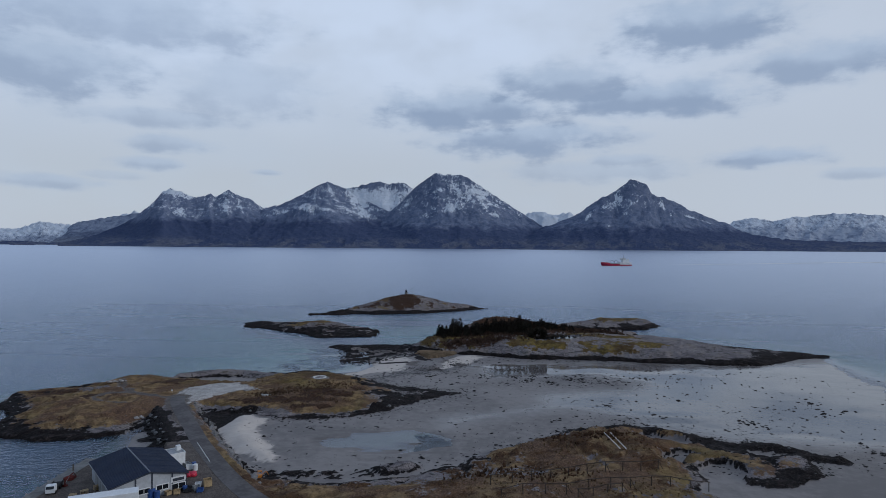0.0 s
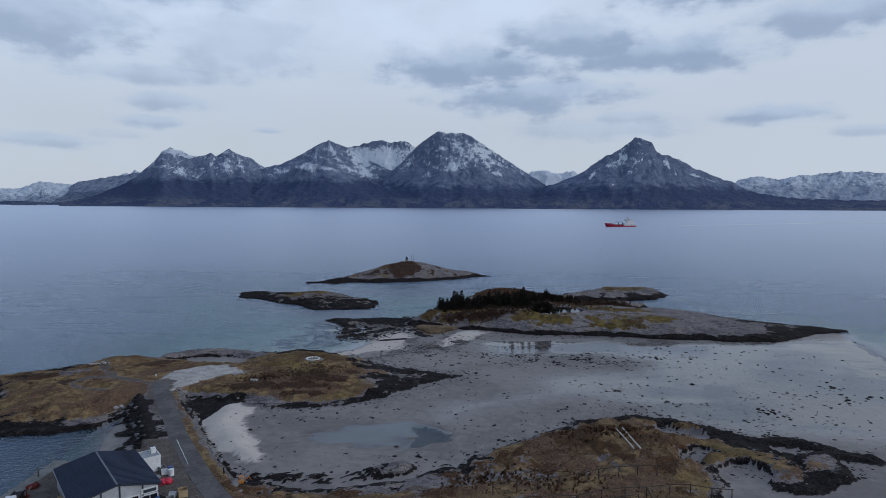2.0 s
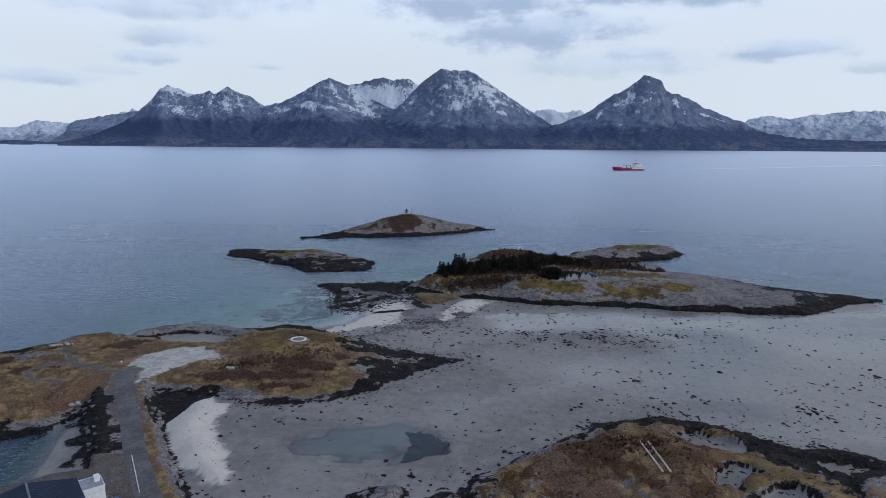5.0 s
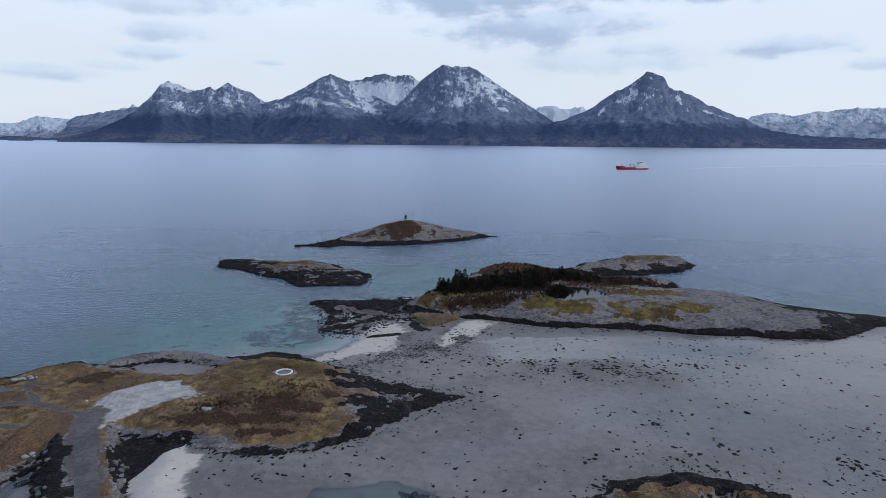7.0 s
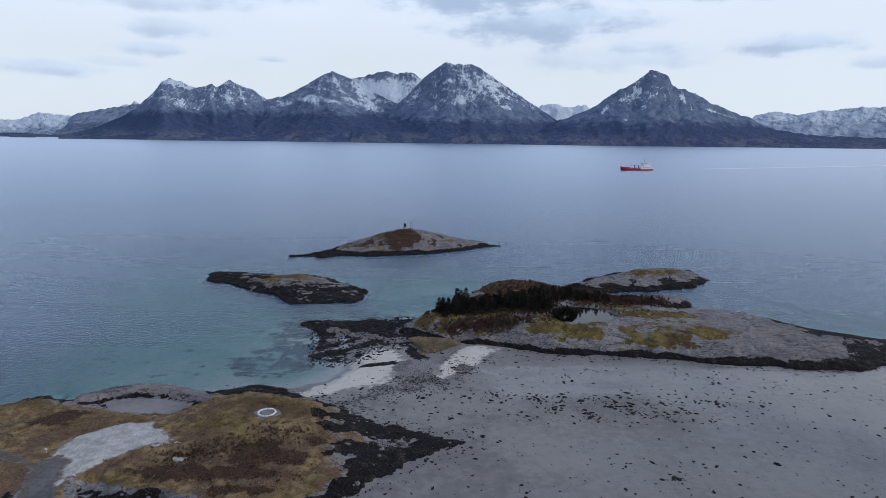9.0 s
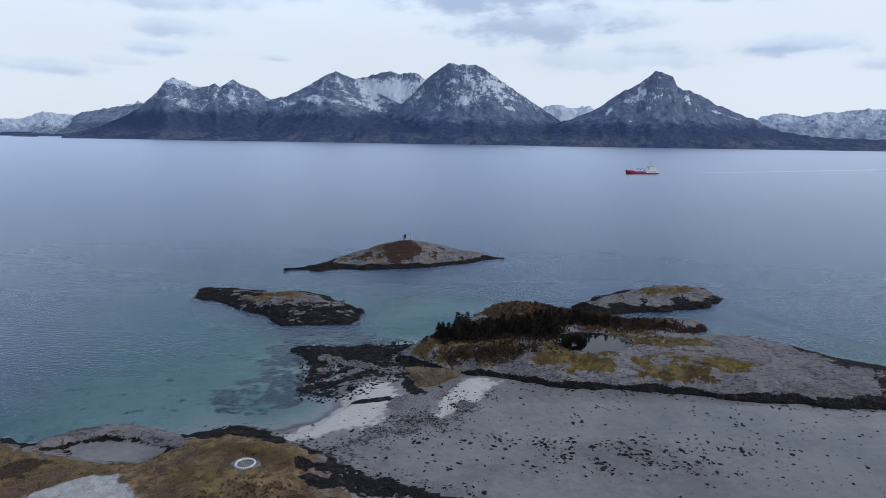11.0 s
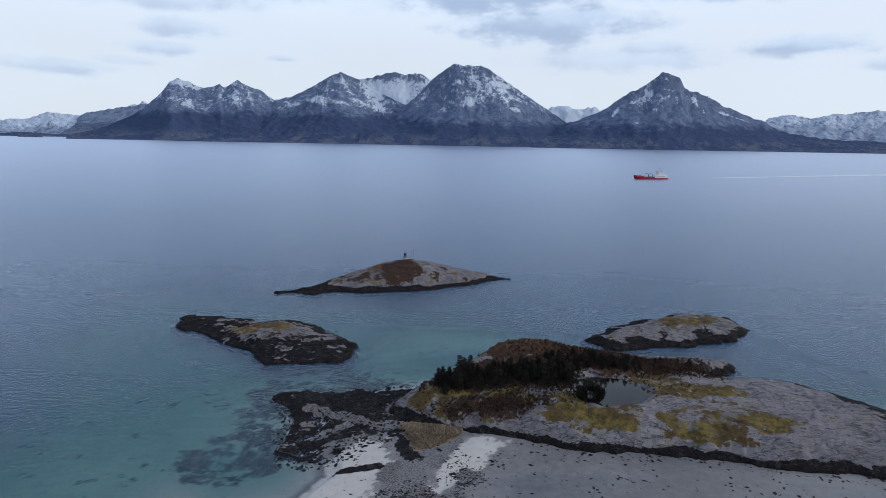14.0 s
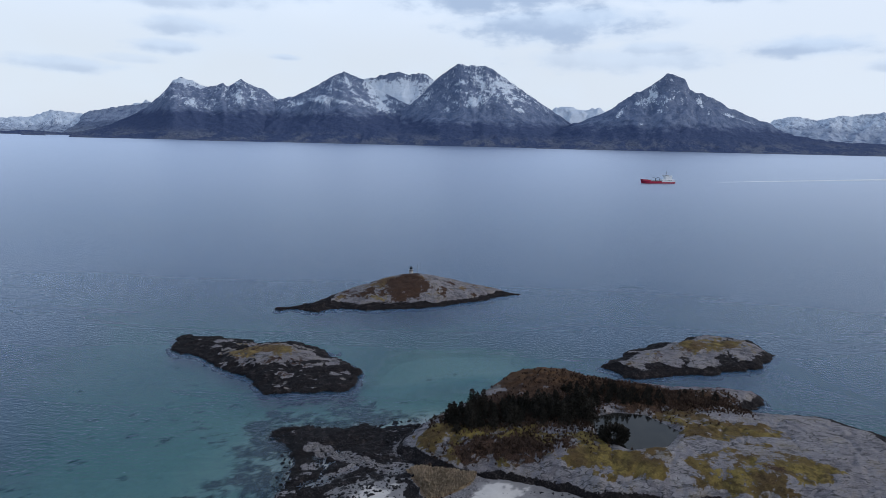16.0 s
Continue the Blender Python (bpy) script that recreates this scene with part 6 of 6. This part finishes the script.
scatter_mesh("seaweed_clumps", seaweed(), WRACK_MAT, "dark clumps of seaweed strewn over the sand flat", "seaweed", 31, 0.3, 1.3, 0.3, 10)


def shore_stones():
    rng = np.random.default_rng(13)
    n = 60000
    x, y = rng.uniform(-130, 100, n), rng.uniform(96, 288, n)
    z, base, is_sand, dh, ds, dw, near_road, riprap, level, works = ground_fields(x, y)
    bank = riprap & (near_road > 4.4) & (near_road < 9)
    tide = ~is_sand & (z > 0.0) & (z < 1.2) & (np.maximum(dh, ds) > -1)
    spit = (dw > -5 + 3 * fbm(x, y, 5, 3, 65)) & (z > -1.3) & (x < -9)
    chance = 0.55 * bank + 0.12 * tide + 0.55 * spit
    ok = (rng.uniform(0, 1, n) < chance) & (level < 0.5)
    r = np.where(bank, rng.uniform(0.3, 0.75, n), 0.15 + 0.5 * rng.uniform(0, 1, n) ** 3)
    # most west bank blocks get the dark wrack material too
    weedy = spit | ((z < 1.0) & (fbm(x, y, 4, 3, 64) > -0.35)) | (bank & (x < -58) & (x + 0.59 * y < 27.0) & (rng.uniform(0, 1, n) < 0.8))
    both = [[], []]
    for k in np.flatnonzero(ok):
        both[int(weedy[k])].append((x[k], y[k], max(z[k], -0.05), r[k]))
    return both


dry_stones, wet_stones = shore_stones()
scatter_mesh("shore_stones", dry_stones, STONE, "grey blocks along the causeway and shore", "stones", 41, 0.75, 0.4)
scatter_mesh("weedy_stones", wet_stones, WRACK_MAT, "dark weed-covered stones along the tide line and dark blocks on the causeway's west bank", "stones", 51, 0.6, 0.5)


def loose_rocks():
    for x, y, r, label in ((-101.8, 193.6, 1.5, "pile of pale quarried rock on the headland"), (-99.6, 194.8, 1.2, "pile of pale quarried rock on the headland"), (-77.6, 160.6, 1.3, "pale flat boulder at the grass edge"), (21.2, 112.4, 0.55, "white boulder in the grass by the racks"),
                           (-57.6, 184.5, 1.1, "pale flat boulder at the gravel yard"), (-54.6, 186.3, 1.3, "pale flat boulder at the gravel yard"), (-50.5, 179.0, 1.4, "pale blue-grey outcrop in the grass")):
        bm = B()
        for k in range(3):
            lump(bm, r * (0.55 - 0.1 * k), pose(0.6 * r * (k - 1), 0.4 * r * math.sin(k * 4 + x), 0.0, 20 * k, 10, 60 * k) @ Matrix.Diagonal((1.2, 0.8, 0.55, 1)), x + k, 0.8, 1)
        ob = part("boulder", bm, WHITE_STONE, None)
        ob.matrix_basis = pose(x, y, gz(x, y) + 0.05)
        tagged(ob, label, "boulder", "loose boulders")


loose_rocks()


# ---- trees and scrub on the island ----
def conifer_meshes(seed, high, spread, density):
    """Trunk and crown of a wind-shaped spruce: whorls of drooping boughs set with tufts of needles."""
    rng = random.Random(seed)
    bm = B()
    rod(bm, (0, 0, -0.4), (0.05, 0, high * 0.92), 0.09 + high * 0.012, 0.02, 7)
    trunk = bpy.data.meshes.new("trunk")
    bm.to_mesh(trunk), bm.free()
    trunk.materials.append(BARK)
    bm = B()

    def tuft(p, size, lean):
        for _ in range(2):
            d = (lean + Vector((rng.uniform(-1, 1), rng.uniform(-1, 1), rng.uniform(-0.7, 0.5)))).normalized()
            w = d.cross(Vector((rng.uniform(-1, 1), rng.uniform(-1, 1), rng.uniform(-1, 1)))).normalized() * size * 0.36
            a, b = p - d * size * 0.4, p + d * size * 0.7
            bm.faces.new([bm.verts.new(q) for q in (a, p + w, b, p - w)])
    z = high * 0.06
    while z < high * 0.97:
        reach = spread * (1 - z / high) ** 0.8 * rng.uniform(0.65, 1.15) + 0.12
        count = max(4, int(density * (4 + reach * 3)))
        for k in range(count):
            a = rng.uniform(0, 6.283)
            r = reach * rng.uniform(0.7, 1.15) * (1.1 if math.cos(a - 0.8) > 0 else 0.9)
            out = Vector((math.cos(a), math.sin(a), 0))
            steps = max(2, int(r / 0.28))
            for j in range(1, steps + 1):
                t = j / steps
                p = out * r * t + Vector((0, 0, z - 0.28 * r * t * t + 0.12 * t))
                p += Vector((rng.uniform(-0.1, 0.1), rng.uniform(-0.1, 0.1), rng.uniform(-0.08, 0.08)))
                tuft(p, rng.uniform(0.26, 0.46), out * 0.8)
        z += high * 0.045 * rng.uniform(0.8, 1.3)
    for _ in range(5):
        tuft(Vector((0, 0, high * rng.uniform(0.93, 1.0))), 0.3, Vector((0, 0, 1)))
    crown = bpy.data.meshes.new("crown")
    bm.to_mesh(crown), bm.free()
    crown.materials.append(NEEDLE)
    return trunk, crown


TREE_KINDS = [conifer_meshes(k, h, w, d) for k, (h, w, d) in enumerate(((5.2, 1.9, 1.4), (4.4, 2.0, 1.4), (3.8, 1.8, 1.3), (5.8, 2.2, 1.4), (3.4, 1.9, 1.4)))]


def conifer(x, y, kind, scale, label):
    trunk, crown = TREE_KINDS[kind]
    t = thing("spruce", label, "tree", pose(x, y, wood_z(x, y) - 0.1, 0, 0, (x * 77 + y * 31) % 360) @ Matrix.Scale(0.88 * scale, 4), "spruces on the island")
    for name, mesh in (("trunk", trunk), ("crown", crown)):
        new(name, mesh).parent = t


def plant_wood():
    rng = random.Random(8)
    spots = [(-2.6, 276.8, 1.15)]
    tries = 0
    while len(spots) < 128 and tries < 9000:
        tries += 1
        t = rng.uniform(0, 1)
        if t < 0.62:
            x = rng.uniform(-2, 37)
            y = 277.5 + 0.17 * x + rng.uniform(-6.5, 5.5)
            if y > 290 - 0.1 * x or inside(np.array([x]), np.array([y]), POND)[0] > -2:
                continue
            size = rng.uniform(0.75, 1.15) + (0.45 if rng.uniform(0, 1) < 0.22 else 0)
        elif t < 0.92:
            x = rng.uniform(30, 60)
            y = 289 + 0.16 * (x - 30) + rng.uniform(-3, 6)
            size = rng.uniform(0.55, 0.88)
        else:
            x = rng.uniform(50, 82)
            y = 298 + rng.uniform(-4, 5)
            size = rng.uniform(0.28, 0.55)
        if all((x - a) ** 2 + (y - b) ** 2 > 1.7 ** 2 for a, b, _ in spots):
            spots.append((x, y, size))
    for n, (x, y, size) in enumerate(spots):
        kind = rng.randrange(5)
        label = "low wind-bent dark spruce in the scrub" if x > 37 else "dark green spruce in a dense shelter belt"
        conifer(x, y, kind, size, label)


plant_wood()


def pond_bush():
    """A dense round bush at the water's edge."""
    rng, bm = random.Random(4), B()
    for _ in range(1500):
        d = Vector((rng.gauss(0, 1), rng.gauss(0, 1), rng.gauss(0, 1))).normalized()
        p = Vector((d.x * 2.6, d.y * 2.0, 1.7 + d.z * 1.7)) * rng.uniform(0.72, 1.06)
        w = d.cross(Vector((rng.uniform(-1, 1), rng.uniform(-1, 1), 0.3))).normalized() * 0.2
        h = (d + Vector((0, 0, 0.3))).normalized() * 0.3
        bm.faces.new([bm.verts.new(q) for q in (p - h, p + w, p + h, p - w)])
    x, y = 39.3, 268.0
    b = thing("juniper_bush", "dense round dark bush beside the pond", "bush", pose(x, y, max(wood_z(x, y), POND_Z) - 0.15) @ Matrix.Scale(1.45, 4))
    part("crown", bm, NEEDLE, b)
    bm = B()
    for k in range(5):
        rod(bm, (0, 0, -0.3), (1.2 * math.cos(k * 1.3), 1.0 * math.sin(k * 1.3), 1.8), 0.07, 0.03, 5)
    part("stem", bm, BARK, b)


pond_bush()


def scrub(name, places, label, mat):
    """Leafless thicket: many thin upright twigs in one mesh; places: x, y, z, height."""
    rng = np.random.default_rng(17)
    verts, faces = [], []
    for x, y, z, h in places:
        for _ in range(7):
            a, lean = rng.uniform(0, 6.28), rng.uniform(0.1, 0.6) * h
            tip = np.array([x + lean * math.cos(a), y + lean * math.sin(a), z + h * rng.uniform(0.6, 1.1)])
            w = 0.05 + 0.05 * rng.uniform()
            side = np.array([-math.sin(a + 0.8), math.cos(a + 0.8), 0]) * w
            foot = np.array([x, y, z - 0.15])
            mid = (foot + tip) / 2 + rng.normal(0, 0.08 * h, 3)
            b = len(verts)
            verts += [foot - side, foot + side, mid + side * 1.6, mid - side * 1.6, tip]
            faces += [(b, b + 1, b + 2, b + 3), (b + 3, b + 2, b + 4)]
    mesh = bpy.data.meshes.new(name)
    mesh.from_pydata([tuple(v) for v in verts], [], faces)
    mesh.materials.append(mat)
    return tagged(new(name, mesh), label, "scrub", kind="stuff")


def scrub_places():
    rng = np.random.default_rng(21)
    x, y = rng.uniform(-8, 86, 50000), rng.uniform(259, 307, 50000)
    f = 0.4 * hump(x, y, 13, 265, 14, 4, 4) + hump(x, y, 20, 280, 21, 6) + 0.8 * hump(x, y, 58, 297, 22, 6)
    ok = (rng.uniform(0, 1, 50000) < f * 0.8) & (inside(x, y, POND) < -1.5)
    x, y = x[ok][:9000], y[ok][:9000]
    return list(zip(x, y, wood_z(x, y), rng.uniform(0.3, 1.1, len(x))))


scrub("birch_scrub", scrub_places(), "leafless dark birch scrub round the spruces", TWIG)


def tall_grass():
    rng = np.random.default_rng(22)
    x, y = rng.uniform(-14, 8, 6000), rng.uniform(246, 264, 6000)
    ok = inside(x, y, REEDS) > 0.3
    x, y = x[ok][:2200], y[ok][:2200]
    return list(zip(x, y, ground_fields(x, y)[0], rng.uniform(0.4, 0.9, len(x))))


REED = plain("dry_reed", (0.36, 0.275, 0.19), 0.85, 0, 0.4, 1.0, 0.2)
scrub("dry_reeds", tall_grass(), "bed of dry ochre reeds above the tide line", REED)


def headland_brush():
    rng = np.random.default_rng(24)
    x, y = rng.uniform(-62, -22, 5000), rng.uniform(168, 205, 5000)
    ok = hump(x, y, -48, 182, 10, 4, 10) + 0.6 * hump(x, y, -34, 190, 10, 6) + 0.5 * hump(x, y, -30, 174, 8, 3) > rng.uniform(0.3, 1.0, 5000)
    x, y = x[ok], y[ok]
    return list(zip(x, y, ground_fields(x, y)[0], rng.uniform(0.2, 0.7, len(x))))


scrub("dry_brush", headland_brush(), "low brown leafless brush in the withered grass", plain("brown_brush", (0.13, 0.085, 0.055), 0.9, 0, 0.4, 1.0, 0.2))


def knoll_brush():
    rng = np.random.default_rng(25)
    x, y = rng.uniform(-2, 62, 6000), rng.uniform(100, 150, 6000)
    ok = (hump(x, y, 34, 141, 12, 6) + 0.5 * hump(x, y, 20, 120, 22, 9) + 0.4 * hump(x, y, 8, 122, 10, 6) > rng.uniform(0.3, 1.0, 6000)) & (inside(x, y, SHORE) > 3)
    x, y = x[ok], y[ok]
    return list(zip(x, y, ground_fields(x, y)[0], rng.uniform(0.25, 0.8, len(x))))


scrub("heather_brush", knoll_brush(), "low brown heather brush on the near knoll", plain("heather", (0.11, 0.064, 0.04), 0.9, 0, 0.5, 1.0, 0.2))


def wrack_bits():
    rng = np.random.default_rng(26)
    x, y = rng.uniform(-45, 40, 60000), rng.uniform(196, 262, 60000)
    z, base, is_sand, dh, ds, dw, *_ = ground_fields(x, y)
    m = fbm(x, y, 4, 4, 78)
    f = 0.9 * np.exp(-(along(x, y, WRACK) / 4.0) ** 2) + 0.8 * np.exp(-(along(x, y, [(-13, 226), (-3, 228), (3, 236), (5, 241)]) / 3.0) ** 2) + 0.6 * smooth(np.maximum(dh, dw), -4.5, -0.3) + 0.5 * np.exp(-(((x + 14) / 9) ** 2 + ((y - 206) / 4) ** 2))
    ok = is_sand & (z > -0.1) & (rng.uniform(0, 1, 60000) < 0.42 * f * np.clip(0.45 + m, 0, 1))
    r = 0.08 + 0.3 * rng.uniform(0, 1, 60000) ** 3
    return list(zip(x[ok], y[ok], z[ok], r[ok]))


scatter_mesh("wrack_line", wrack_bits(), WRACK_MAT, "dark drift weed and pebbles strewn along the sand neck", "drift weed", 61, 0.4, 0.8, 0.3)


def straw_material():
    mat, n, bsdf = material("withered_straw")
    rand = n.add("ShaderNodeNewGeometry").outputs["Random Per Island"]
    pos = n.add("ShaderNodeNewGeometry").outputs["Position"]
    col = n.mix(n.ramp(rand, 0.0, 1.0), (0.11, 0.075, 0.045), (0.34, 0.245, 0.14))
    col = n.mix(n.ramp(n.noise(pos, 0.12, 4), 0.4, 0.62, 0.0, 0.6), col, (0.12, 0.075, 0.04))
    n.put(bsdf.inputs["Base Color"], col)
    bsdf.inputs["Roughness"].default_value = 0.9
    bsdf.inputs["Specular IOR Level"].default_value = 0.1
    return mat


def tussocks():
    rng = np.random.default_rng(27)
    k = 60000
    x, y = rng.uniform(-128, 76, k), rng.uniform(98, 216, k)
    z, base, is_sand, dh, ds, dw, near_road, riprap, level, works = ground_fields(x, y)
    land = np.maximum(dh, ds)
    ok = (land > 2.2) & ~is_sand & (z > 1.5) & (level < 0.3) & (rng.uniform(0, 1, k) < 0.55 + 0.6 * fbm(x, y, 9, 3, 28)) & (x + 0.3 * (y - 185) < np.where(dh > ds, -22, 99))
    ok &= np.hypot(x + 39.4, y - 198.6) > 4.0
    ok &= (along(x, y, TRACK) > 2.0) & (rng.uniform(0, 1, k) < 0.4)
    ok &= ~((ds > dh) & (x > 52) & (rng.uniform(0, 1, k) < 0.75))
    return list(zip(x[ok], y[ok], z[ok], rng.uniform(0.08, 0.28, k)[ok]))


scrub("grass_tussocks", tussocks(), "withered straw-coloured grass tussocks", straw_material())
